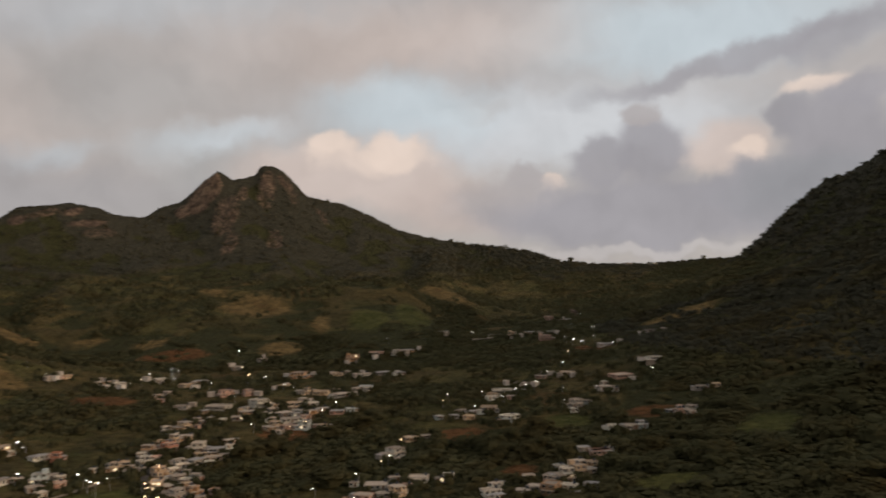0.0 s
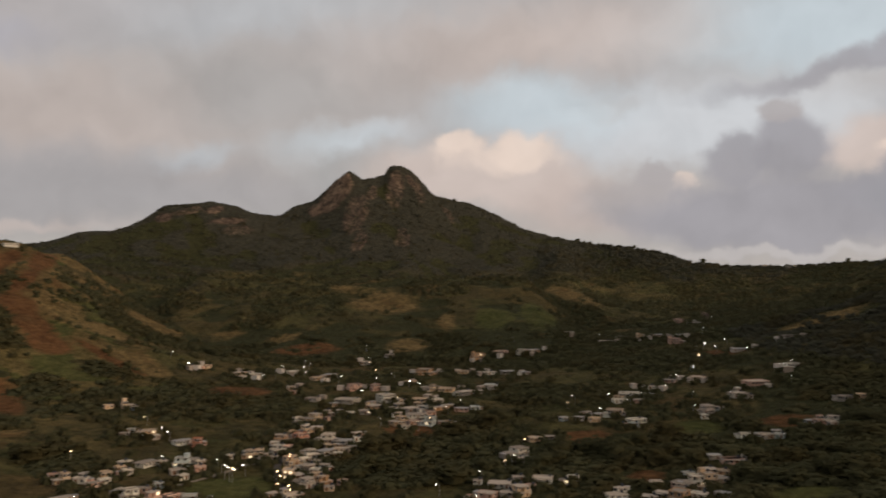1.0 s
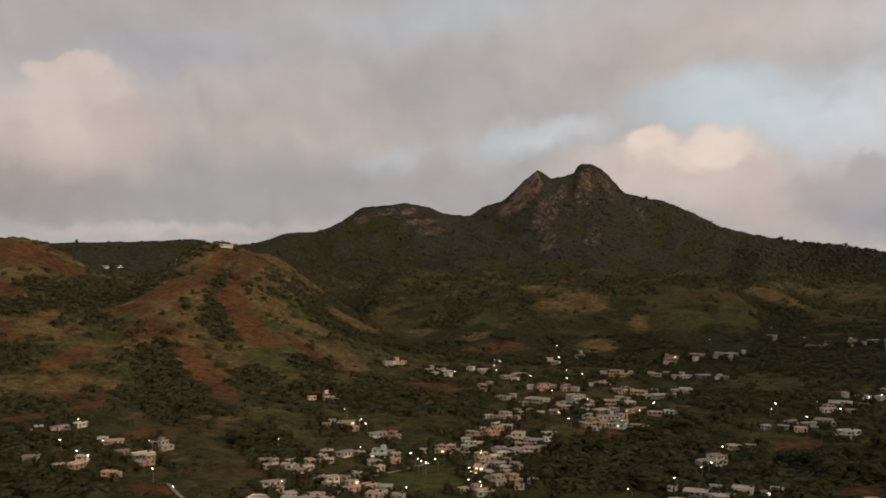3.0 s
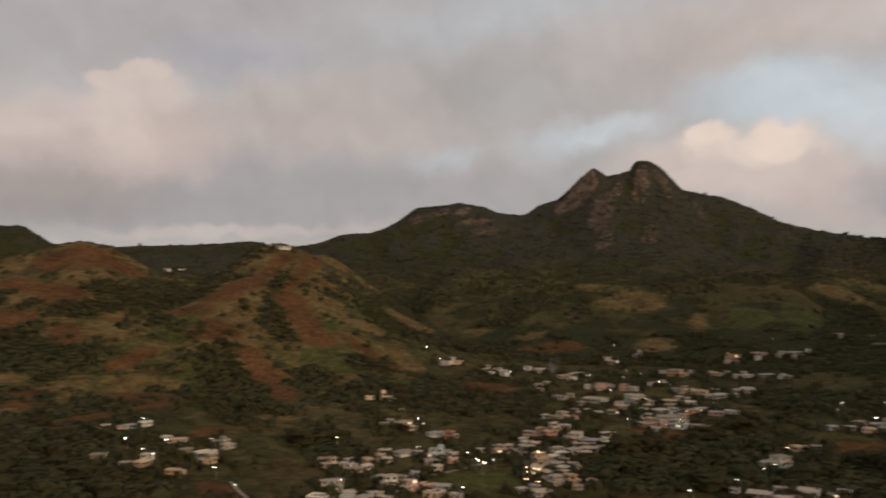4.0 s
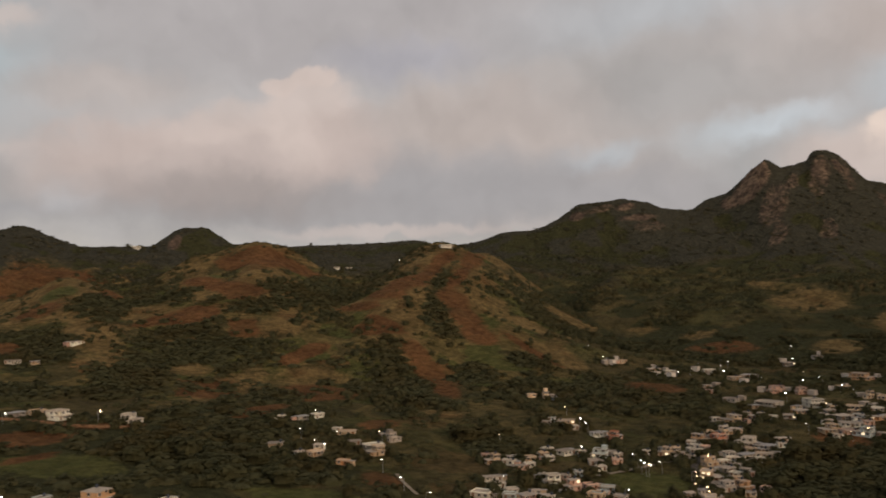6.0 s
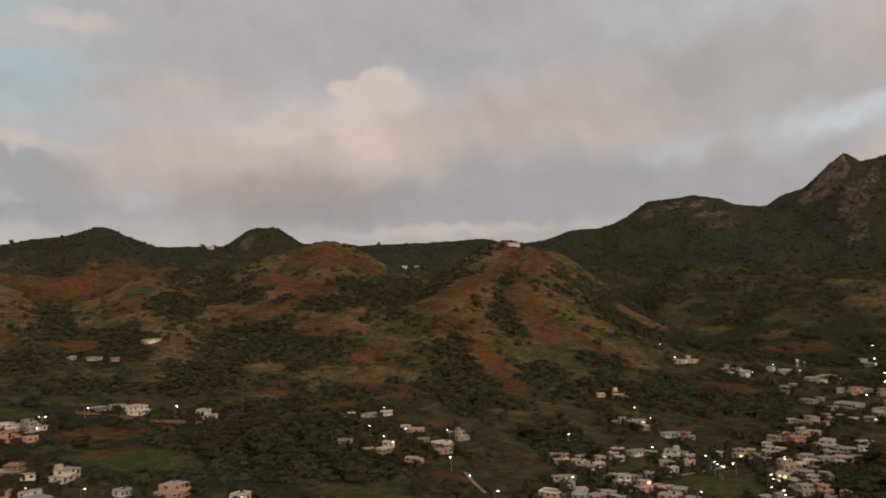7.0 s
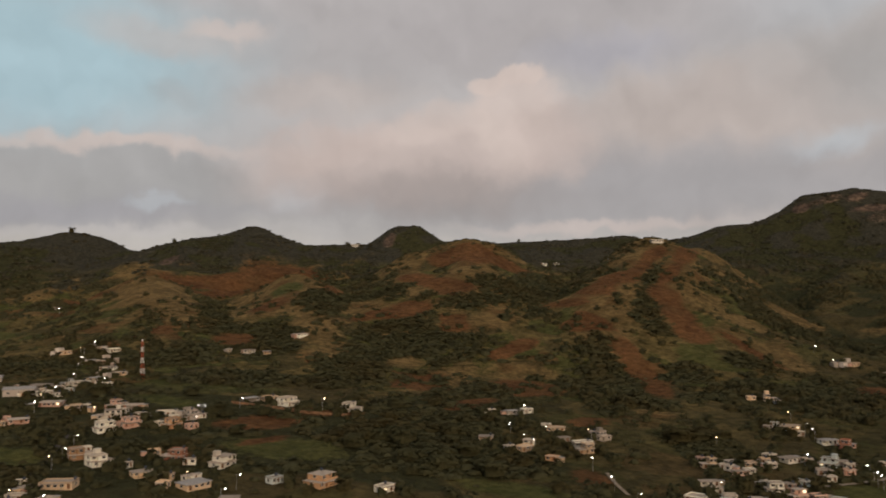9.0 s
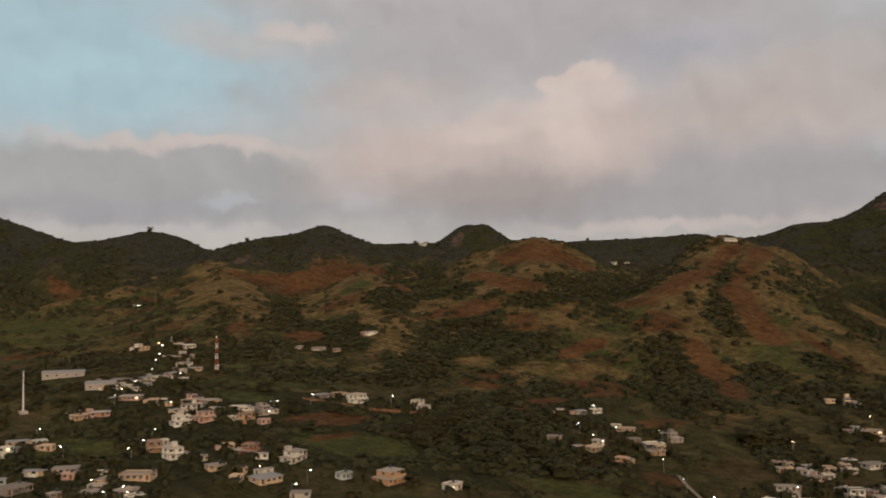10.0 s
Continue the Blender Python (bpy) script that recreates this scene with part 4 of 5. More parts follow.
def house(x, y, width, storeys, tone, rng, group):
    depth = width * rng.uniform(0.55, 0.85)
    if storeys == 1 and width > 7.5 and 440 < math.hypot(x, y) < 640 and rng.random() < 0.35:
        storeys = 2
    base = min(ground_z(x + a * width / 2, y + b * width / 2) for a in (-1, 0, 1) for b in (-1, 0, 1))
    top_here = ground_z(x, y)
    root = new("house")
    root.matrix_basis = pose(x, y, top_here, 0, 0, math.degrees(math.atan2(-x, y)) + rng.choice((-24, 18, 32, -8, 40)) + rng.uniform(-8, 8))
    w2, d2, fh = width / 2, depth / 2, 2.7
    blocks, flats, fronts, posts = [], [], [], []
    cut = rng.uniform(0.55, 1.0)
    side = rng.choice((-1, 1))
    for s in range(storeys):
        if s == 0:
            x0, x1, y0, y1 = -w2, w2, -d2, d2
        else:
            x0, x1 = (-w2, -w2 + 2 * w2 * cut) if side < 0 else (w2 - 2 * w2 * cut, w2)
            y0, y1 = -d2 + (0.0 if rng.random() < 0.5 else 1.3), d2
        zb, zt = base - top_here - 0.6 if s == 0 else s * fh + 0.004, (s + 1) * fh - 0.2
        if rng.random() < 0.65 and x1 - x0 > 5:
            # part of the front stands back as an open veranda under the slab
            a = x0 + (x1 - x0) * rng.uniform(0.3, 0.6)
            left = rng.random() < 0.5
            back = y0 + min(2.2, (y1 - y0) * 0.3)
            blocks += [(x0, y0 if left else back, zb, a, y1, zt), (a, back if left else y0, zb, x1, y1, zt)]
            fronts.append((a, y0 if left else back, back if left else y0))
            if s == 0:
                blocks.append((a + 0.004, y0, zb, x1, back - 0.004, 0.15) if left else (x0, y0, zb, a - 0.004, back - 0.004, 0.15))
            px0, px1 = (a + 0.6, x1 - 0.2) if left else (x0, a - 0.8)
            posts += [(px1 if left else px0, y0, zb + 0.2, (px1 if left else px0) + 0.2, y0 + 0.2, zt)]
        else:
            blocks.append((x0, y0, zb, x1, y1, zt))
            fronts.append((x1 + 1, y0, y0))
        flats.append((x0, y0, x1, y1, (s + 1) * fh - 0.2))
        cut *= rng.uniform(0.75, 1.0)
    wall = part("wall", boxes_mesh("wall", blocks), WALLS[tone], root)
    for b in posts:
        part("veranda_post", boxes_mesh("veranda_post", [b]), WALLS[tone], root)
    tin = rng.random() < 0.16 and storeys == 1
    for x0, y0, x1, y1, z in flats:
        o = rng.choice((0.25, 0.4, 0.6))
        part("roof_slab", boxes_mesh("roof_slab", [(x0 - o, y0 - o, z, x1 + o, y1 + o, z + 0.2)]), TIN if tin else SLAB, root)
    x0, y0, x1, y1, z = flats[-1]
    zt = z + 0.2
    if not tin and rng.random() < 0.7:
        hgt = rng.uniform(0.25, 0.6)
        part("parapet", boxes_mesh("parapet", [(x0, y0, zt, x1, y0 + 0.15, zt + hgt), (x0, y1 - 0.15, zt, x1, y1, zt + hgt), (x0, y0 + 0.15, zt, x0 + 0.15, y1 - 0.15, zt + hgt), (x1 - 0.15, y0 + 0.15, zt, x1, y1 - 0.15, zt + hgt)]), WALLS[tone], root)
    if not tin and rng.random() < 0.55:
        part("water_tank", TANK_MESH, TANK, root, "dark plastic water tank", pose(x1 - 1.3, y1 - 1.3, zt))
    if storeys > 1 and rng.random() < 0.25:
        sx = x0 + 0.3 if rng.random() < 0.5 else x1 - 3.0
        part("stair_tower", boxes_mesh("stair_tower", [(sx, y1 - 3.0, zt, sx + 2.7, y1 - 0.2, zt + 2.0), (sx - 0.2, y1 - 3.2, zt + 2.0, sx + 2.9, y1, zt + 2.12)]), WALLS[tone], root)
    if rng.random() < 0.2:
        for cx in (x0 + 0.2, (x0 + x1) / 2, x1 - 0.4):
            part("column_stub", boxes_mesh("column_stub", [(cx, y0 + 0.2, zt, cx + 0.25, y0 + 0.45, zt + 0.9)]), SLAB, root)
    for s, (x0, y0, x1, y1, z) in enumerate(flats):
        zz = s * fh + 1.0
        count = max(2, int((x1 - x0) / 2.7))
        split, front_l, front_r = fronts[s]
        door_at = rng.randrange(count) if s == 0 else -1
        for k in range(count):
            cx = x0 + (x1 - x0) * (k + 0.5) / count
            fy = front_l if cx < split else front_r
            if abs(cx - split) < 0.9:
                continue
            if k == door_at:
                part("door", DOOR_MESH, DOOR, root, m=pose(cx, fy, 0.16))
            else:
                add_window(root, cx, fy, zz, 0, rng.random() < 0.035)
        add_window(root, x0, (y0 + y1) / 2, zz, -90, False)
        add_window(root, x1, (y0 + y1) / 2, zz, 90, False)
        if s and y0 > -d2 + 0.5:
            part("balcony_rail", boxes_mesh("balcony_rail", [(x0, -d2, s * fh + 0.004, x1, -d2 + 0.12, s * fh + 0.95)]), WALLS[tone], root)
    if rng.random() < 0.35:
        ax = rng.choice((-1, 1)) * (w2 + 1.6)
        part("annex", boxes_mesh("annex", [(ax - 1.55, -d2 * 0.2, base - top_here - 0.6, ax + 1.55, d2 * 0.9, 2.3)]), WALLS[rng.choice("gwcp")], root)
        part("annex_roof", boxes_mesh("annex_roof", [(ax - 1.7, -d2 * 0.2 - 0.3, 2.3, ax + 1.58 if ax < 0 else ax + 1.9, d2 * 0.9 + 0.2, 2.42)]), TIN, root)
    if rng.random() < 0.5:
        part("veranda_canopy", boxes_mesh("veranda_canopy", [(-w2 * 0.8, -d2 - 1.8, 2.5, w2 * 0.5, -d2 - 0.62, 2.62)]), SLAB, root)
        for cx in (-w2 * 0.78, w2 * 0.44):
            part("veranda_post", boxes_mesh("veranda_post", [(cx, -d2 - 1.75, base - top_here - 0.4, cx + 0.18, -d2 - 1.57, 2.5)]), SLAB, root)
    size = ("small" if width < 8.5 else "wide" if width > 14 else "square") + (" single-storey", " two-storey", " three-storey")[storeys - 1]
    return tagged(root, f"{size} {TONES[tone]} {'tin-roofed' if tin else 'flat-roofed concrete'} house among trees", "house", group)


HOUSE_SPOTS, far_sheds = [], []
rng = random.Random(11)
for rows, group in zip(DISTRICTS, DISTRICT_NAMES):
    for x, y, width, storeys, tone in rows:
        house(x, y, width, storeys, tone, rng, group)
        HOUSE_SPOTS.append((x, y, width))
        # small outbuildings and neighbours fill the gaps of the denser rows
        for _ in range(0 if group in ("ridge houses", "terrace houses", "farm houses") else 2):
            if rng.random() < 0.2:
                continue
            turn, far = rng.uniform(0, 6.283), width * 0.6 + rng.uniform(3.5, 9)
            nx, ny = x + far * math.cos(turn), y + far * math.sin(turn)
            if all(math.hypot(nx - a, ny - b) > c * 0.55 + 3.0 for a, b, c in HOUSE_SPOTS):
                small = rng.uniform(4.5, 7.0)
                if math.hypot(nx, ny) > 700:
                    far_sheds.append((nx, ny, small, rng.uniform(0.5, 0.8), rng.uniform(0, 180), rng.uniform(2.4, 4.2)))
                else:
                    house(nx, ny, small, 1, rng.choice("wwwcpgb"), rng, group)
                HOUSE_SPOTS.append((nx, ny, small))

# the small outbuildings at the far end, as one body: walls and roof slabs
for name, label, material in (("far_outbuildings", "small pale outbuildings scattered behind the far houses", FAR_WALL), ("far_outbuilding_roofs", "flat concrete roofs of the far outbuildings", SLAB)):
    v, f = [], []
    for x, y, wide, deep, turn, high in far_sheds:
        c, s, b = math.cos(radians(turn)), math.sin(radians(turn)), len(v)
        grow_by, z0, z1 = (0.0, -1.2, high) if material is FAR_WALL else (0.35, high, high + 0.2)
        w2, d2, z = wide / 2 + grow_by, wide * deep / 2 + grow_by, ground_z(x, y)
        v += [(x + p * w2 * c - q * d2 * s, y + p * w2 * s + q * d2 * c, z + h) for h in (z0, z1) for p, q in ((-1, -1), (1, -1), (1, 1), (-1, 1))]
        f += [[b + i for i in q] for q in ((0, 3, 2, 1), (4, 5, 6, 7), (0, 1, 5, 4), (1, 2, 6, 5), (2, 3, 7, 6), (3, 0, 4, 7))]
    me = bpy.data.meshes.new(name)
    me.from_pydata(v, [], f)
    me.materials.append(material)
    tagged(new(name, me), label, "outbuildings", kind="stuff")


# ---- street lamps ----
VILLAGE_LAMPS = [
    (-203, 477), (-196, 466), (-193, 463), (-189, 460), (-187, 459), (-184, 471), (-168, 501), (-167, 495), (-164, 463), (-160, 456),
    (-154, 444), (-150, 441), (-148, 442), (-144, 436), (-268, 845), (-258, 833), (-245, 774), (-273, 773), (-280, 758), (-275, 801),
    (-207, 756), (-225, 936), (-211, 896), (-181, 802), (-175, 760), (-170, 694), (-163, 787), (-141, 744), (-127, 726), (-136, 669),
    (-134, 600), (-98, 605), (-106, 593), (-92, 639), (-255, 803), (-84, 663),
]
WEST_LAMPS = [
    (-290, 561), (-269, 539), (-258, 529), (-235, 469), (-232, 380), (-269, 343), (-245, 329), (-287, 464), (-387, 797), (-359, 778),
    (-179, 408), (-358, 394), (-299, 363), (-340, 412), (-488, 315), (-409, 428), (-354, 370), (-344, 363), (-377, 380),
]
EAST_LAMPS = [
    (-3, 1160), (2, 676), (-3, 658), (-32, 554), (-36, 519), (-39, 508), (-50, 482), (-64, 983), (-70, 454), (-50, 438),
    (195, 1254), (171, 1000), (161, 932), (132, 951), (143, 890), (161, 824), (118, 821), (102, 766), (87, 733), (71, 702),
    (63, 696), (55, 678), (28, 678), (43, 659), (89, 667), (114, 655), (84, 626), (166, 726), (176, 730), (165, 687),
    (33, 1105), (152, 1044), (135, 920), (19, 635),
]
HILL_LAMPS = [
    (-784, 256), (-773, 255), (-737, 241), (-708, 228), (-664, 213), (-798, 272), (-614, 183), (-594, 170), (-570, 158), (-530, 179),
    (-631, 221), (-510, 240), (-480, 221), (-467, 149), (-433, 128), (-447, 137), (-452, 101), (-386, 97), (-362, 97), (-367, 104),
    (-356, 105), (-497, 98), (-517, 270), (-509, 240), (-492, 317), (-480, 221), (-356, 184), (-339, 168), (-371, 168), (-709, 900),
    (-1050, 1188), (-1059, 1158), (-1108, 336),
]

# single places and lines of the roads
MAST = (-651, 258)
POLE = (-583, 107)
HALL = (-715, 160)
SHED = (-638, 168)
ROAD_A = [(-211, 438), (-200, 470), (-190, 490), (-183, 508), (-179, 531), (-186, 572)]
ROAD_B = [(-385, 95), (-426, 117), (-456, 133), (-485, 149), (-503, 160)]
ROAD_C = [(-179, 531), (-173, 489), (-155, 455)]
ROAD_D = [(-293, 366), (-272, 349), (-256, 340)]
TERRACE_WALL = [(-535, 273), (-509, 288), (-486, 298), (-461, 317)]
RIDGE_TREES = [(281, 1895, 10.5), (-1521, 480, 8.7), (-262, 1970, 5.6), (144, 1973, 6.8), (-1370, 597, 6.2), (-1338, 921, 5.6), (520, 1719, 8.1), (21, 1998, 6.2), (-1227, 1268, 5.6)]

def street_lamp(name, glow, label):
    root = new(name)
    part("pole", tube_mesh("pole", [(0, 0, -0.5, 0.11), (0, 0, 3.5, 0.09), (0, 0, 6.9, 0.06)]), STEEL, root)
    part("arm", boxes_mesh("arm", [(-0.05, -1.6, 6.85, 0.05, 0.0, 6.95)]), STEEL, root)
    head = part("head", boxes_mesh("head", [(-0.3, -2.2, 6.95, 0.3, -1.3, 7.1)]), STEEL, root)
    part("lens", tube_mesh("lens", [(0, -1.75, 6.55, 0.1), (0, -1.75, 6.65, 0.2), (0, -1.75, 6.8, 0.25), (0, -1.75, 6.95, 0.22)], 10), glow, head, "bright glowing lens")
    return tagged(root, label, "street lamp", "street lamps")


lamp_kinds = [street_lamp("street_lamp", LAMP_WHITE, "steel street lamp with a glowing white lens"), street_lamp("street_lamp", LAMP_WARM, "steel street lamp with a glowing warm lens")]
unused = list(lamp_kinds)
for i, (x, y) in enumerate(VILLAGE_LAMPS + WEST_LAMPS + EAST_LAMPS + HILL_LAMPS):
    kind = lamp_kinds[1 if 6 <= i <= 13 or rng.random() < 0.2 else 0]
    m = pose(x, y, ground_z(x, y), 0, 0, rng.uniform(0, 360))
    if kind in unused:
        unused.remove(kind)
        kind.matrix_basis = m
    else:
        copy_thing(kind, m)


# ---- red and white lattice mast, white pole, long sheds ----
def lattice_mast(x, y, height):
    root = new("radio_mast")
    root.matrix_basis = pose(x, y, ground_z(x, y) - 0.3)
    bays = 7
    for k in range(bays):
        z0, z1 = height * k / bays, height * (k + 1) / bays
        h0, h1 = 1.2 - 0.7 * k / bays, 1.2 - 0.7 * (k + 1) / bays
        v, f = [], []

        def bar(p, q, r):
            p, q = Vector(p), Vector(q)
            d = (q - p).normalized()
            a = d.orthogonal().normalized() * r
            b = d.cross(a).normalized() * r
            i = len(v)
            for c in (p, q):
                v.extend([tuple(c + a), tuple(c + b), tuple(c - a), tuple(c - b)])
            f.extend([(i, i + 1, i + 5, i + 4), (i + 1, i + 2, i + 6, i + 5), (i + 2, i + 3, i + 7, i + 6), (i + 3, i, i + 4, i + 7), (i + 3, i + 2, i + 1, i), (i + 4, i + 5, i + 6, i + 7)])

        corners = ((-1, -1), (1, -1), (1, 1), (-1, 1))
        for n in range(4):
            (ax, ay), (bx, by) = corners[n], corners[(n + 1) % 4]
            bar((ax * h0, ay * h0, z0), (ax * h1, ay * h1, z1), 0.1)
            bar((ax * h0, ay * h0, z0), (bx * h1, by * h1, z1), 0.055)
            bar((bx * h0, by * h0, z0), (ax * h1, ay * h1, z1), 0.055)
            bar((ax * h1, ay * h1, z1), (bx * h1, by * h1, z1), 0.055)
        me = bpy.data.meshes.new("mast_section")
        me.from_pydata(v, [], f)
        part("mast_section", me, RED_PAINT if k % 2 == 0 else WHITE_PAINT, root, "red painted lattice" if k % 2 == 0 else "white painted lattice")
    part("antenna_drum", tube_mesh("antenna_drum", [(0, 0, height, 0.5), (0, 0, height + 1.0, 0.55), (0, 0, height + 1.6, 0.2)]), WHITE_PAINT, root)
    return tagged(root, "red and white banded steel lattice radio mast", "mast")


def tall_pole(x, y, height):
    root = new("lighting_pole")
    root.matrix_basis = pose(x, y, ground_z(x, y) - 0.3)
    part("shaft", tube_mesh("shaft", [(0, 0, 0, 0.55), (0, 0, height * 0.5, 0.42), (0, 0, height, 0.28)], 10), WHITE_PAINT, root)
    part("crown_ring", tube_mesh("crown_ring", [(0, 0, height - 0.4, 0.8), (0, 0, height + 0.1, 0.9), (0, 0, height + 0.3, 0.5)], 10), STEEL, root)
    part("plinth", boxes_mesh("plinth", [(-2.6, -2.2, -0.6, 4.2, 2.2, 1.6)]), SLAB, root)
    return tagged(root, "tall pale steel pole on a concrete plinth", "pole")


def long_shed(x, y, length, width, height, turn, material, label):
    root = new("shed")
    root.matrix_basis = pose(x, y, ground_z(x, y), 0, 0, turn)
    l2, w2 = length / 2, width / 2
    part("wall", boxes_mesh("wall", [(-l2, -w2, -1.5, l2, w2, height)]), WALLS["g"], root)
    v = [(-l2 - 0.5, -w2 - 0.5, height), (l2 + 0.5, -w2 - 0.5, height), (l2 + 0.5, 0, height + 1.6), (-l2 - 0.5, 0, height + 1.6), (-l2 - 0.5, w2 + 0.5, height), (l2 + 0.5, w2 + 0.5, height)]
    v += [(a, b, c + 0.15) for a, b, c in v]
    me = bpy.data.meshes.new("roof")
    me.from_pydata(v, [], [(6, 7, 8, 9), (9, 8, 11, 10), (3, 2, 1, 0), (4, 5, 2, 3), (0, 1, 7, 6), (5, 4, 10, 11), (1, 2, 8, 7), (2, 5, 11, 8), (3, 0, 6, 9), (4, 3, 9, 10)])
    part("roof", me, material, root)
    for k in range(int(length / 7)):
        add_window(root, -l2 + 3.5 + 7 * k, -w2, 1.2, 0, False)
    return tagged(root, label, "shed", "long sheds")


HOUSE_SPOTS += [(*MAST, 6), (*POLE, 8), (*HALL, 26), (*SHED, 20)] + [(px, py, 5) for px, py in ROAD_A + ROAD_B + ROAD_C + TERRACE_WALL]
lattice_mast(*MAST, 29.0)
tall_pole(*POLE, 26.0)
long_shed(*HALL, 30, 12, 3.6, 72, TIN, "long low shed with a pale tin roof")
long_shed(*SHED, 20, 12, 4.0, 64, TIN, "broad low shed with a bluish tin roof")


# ---- roads and the retaining wall of the terrace ----
def ribbon(name, points, width, material, label, lift=0.18):
    p = np.array(points, float)
    s = np.concatenate([[0], np.cumsum(np.hypot(*np.diff(p, axis=0).T))])
    q = np.arange(0, s[-1], 4.0)
    xy = np.stack([np.interp(q, s, p[:, 0]), np.interp(q, s, p[:, 1])], 1)
    k = np.ones(7) / 7
    xy = np.stack([np.convolve(np.pad(xy[:, i], 3, mode="edge"), k, "valid") for i in range(2)], 1)
    d = np.gradient(xy, axis=0)
    n = np.stack([-d[:, 1], d[:, 0]], 1) / np.hypot(*d.T)[:, None]
    rows = [xy + n * width * a for a in (-0.5, -0.17, 0.17, 0.5)]
    verts = np.concatenate([np.column_stack([r, sheet_z(r[:, 0], r[:, 1]) + lift]) for r in rows])
    m = len(xy)
    faces = np.array([(j * m + i, j * m + i + 1, (j + 1) * m + i + 1, (j + 1) * m + i) for j in range(3) for i in range(m - 1)])
    me = fast_mesh(name, verts, faces)
    me.materials.append(material)
    return tagged(new(name, me), label, "road", kind="structure")


ribbon("road_1", ROAD_A, 3.0, PALE_ROAD, "pale concrete lane past a green field", 0.6)
ribbon("road_2", ROAD_B, 3.0, TARMAC, "worn tarmac village street", 0.6)
ribbon("road_3", ROAD_C, 4.0, TARMAC, "tarmac road through the main village", 0.6)
ribbon("road_4", ROAD_D, 2.0, PALE_ROAD, "dirt track between trees", 0.6)


def retaining_wall(points, height, thick):
    p = np.array(points, float)
    s = np.concatenate([[0], np.cumsum(np.hypot(*np.diff(p, axis=0).T))])
    q = np.linspace(0, s[-1], 40)
    xy = np.stack([np.interp(q, s, p[:, i]) for i in range(2)], 1)
    d = np.gradient(xy, axis=0)
    n = np.stack([-d[:, 1], d[:, 0]], 1) / np.hypot(*d.T)[:, None] * thick / 2
    foot = sheet_z(xy[:, 0], xy[:, 1])
    rows = [np.column_stack([xy - n, foot - 1]), np.column_stack([xy - n, foot + height]), np.column_stack([xy + n, foot + height]), np.column_stack([xy + n, foot - 1])]
    m = len(xy)
    faces = np.array([(j * m + i, j * m + i + 1, (j + 1) * m + i + 1, (j + 1) * m + i) for j in range(3) for i in range(m - 1)])
    me = fast_mesh("retaining_wall", np.concatenate(rows), faces)
    me.materials.append(MASONRY)
    return tagged(new("retaining_wall", me), "earth-coloured retaining wall below the terrace houses", "wall", kind="structure")


retaining_wall(TERRACE_WALL, 1.6, 0.8)

# ---- trees ----
def leaf_clump(rs, lobes, leaves, size):
    """Quads of a crown about 1 high and 1 wide, base at 0: lobes of leaf tufts round a dark core."""
    centre = np.column_stack([rs.uniform(-0.32, 0.32, lobes), rs.uniform(-0.32, 0.32, lobes), rs.uniform(0.3, 0.78, lobes)])
    radius = rs.uniform(0.2, 0.34, lobes)
    which = rs.randint(0, lobes, leaves)
    way = rs.normal(size=(leaves, 3))
    way[:, 2] = np.abs(way[:, 2]) * 0.9 - 0.25
    way /= np.linalg.norm(way, axis=1)[:, None]
    at = centre[which] + way * (radius[which] * rs.uniform(0.75, 1.1, leaves))[:, None]
    round_off = way * 0.5 + (at - np.array([0, 0, 0.35])) * 0.9 + np.array([0, 0, 0.85])
    round_off /= np.linalg.norm(round_off, axis=1)[:, None]
    tilt = round_off + rs.normal(size=(leaves, 3)) * 0.24
    tilt /= np.linalg.norm(tilt, axis=1)[:, None]
    a = np.cross(tilt, rs.normal(size=(leaves, 3)))
    a /= np.linalg.norm(a, axis=1)[:, None]
    b = np.cross(tilt, a)
    s = size * rs.uniform(0.6, 1.3, (leaves, 1))
    bend = tilt * s * 0.35
    quads = np.stack([at - a * s - bend, at - b * s * 0.8 + bend, at + a * s - bend, at + b * s * 0.8 + bend], 1)
    # the dense inside of the crown, a rough dome that closes the gaps
    turns, rise = np.arange(7) * 1.0472, np.array([(0.40, 0.0), (0.41, 0.38), (0.27, 0.64), (0.02, 0.74)])
    wobble = np.append(rs.uniform(0.8, 1.15, 6), 0)
    wobble[6] = wobble[0]
    dome = np.stack([np.cos(turns)[:, None] * rise[:, 0] * wobble[:, None], np.sin(turns)[:, None] * rise[:, 0] * wobble[:, None], np.repeat(rise[None, :, 1], 7, 0)], -1)
    core = np.stack([dome[:-1, :-1], dome[1:, :-1], dome[1:, 1:], dome[:-1, 1:]], 2).reshape(-1, 3)
    out = core * np.array([1, 1, 0.6]) + np.array([0, 0, 0.35])
    out /= np.linalg.norm(out, axis=1)[:, None]
    return np.concatenate([core, quads.reshape(-1, 3)]), np.concatenate([out, np.repeat(round_off, 4, 0)])


def crown_mesh(name, verts, puff):
    """Leaf quads with the rounded shading of their tuft."""
    me = fast_mesh(name, verts, np.arange(len(verts)).reshape(-1, 4))
    me.attributes.new("puff", "FLOAT_VECTOR", "POINT").data.foreach_set("vector", np.ascontiguousarray(puff, np.float32).ravel())
    return me


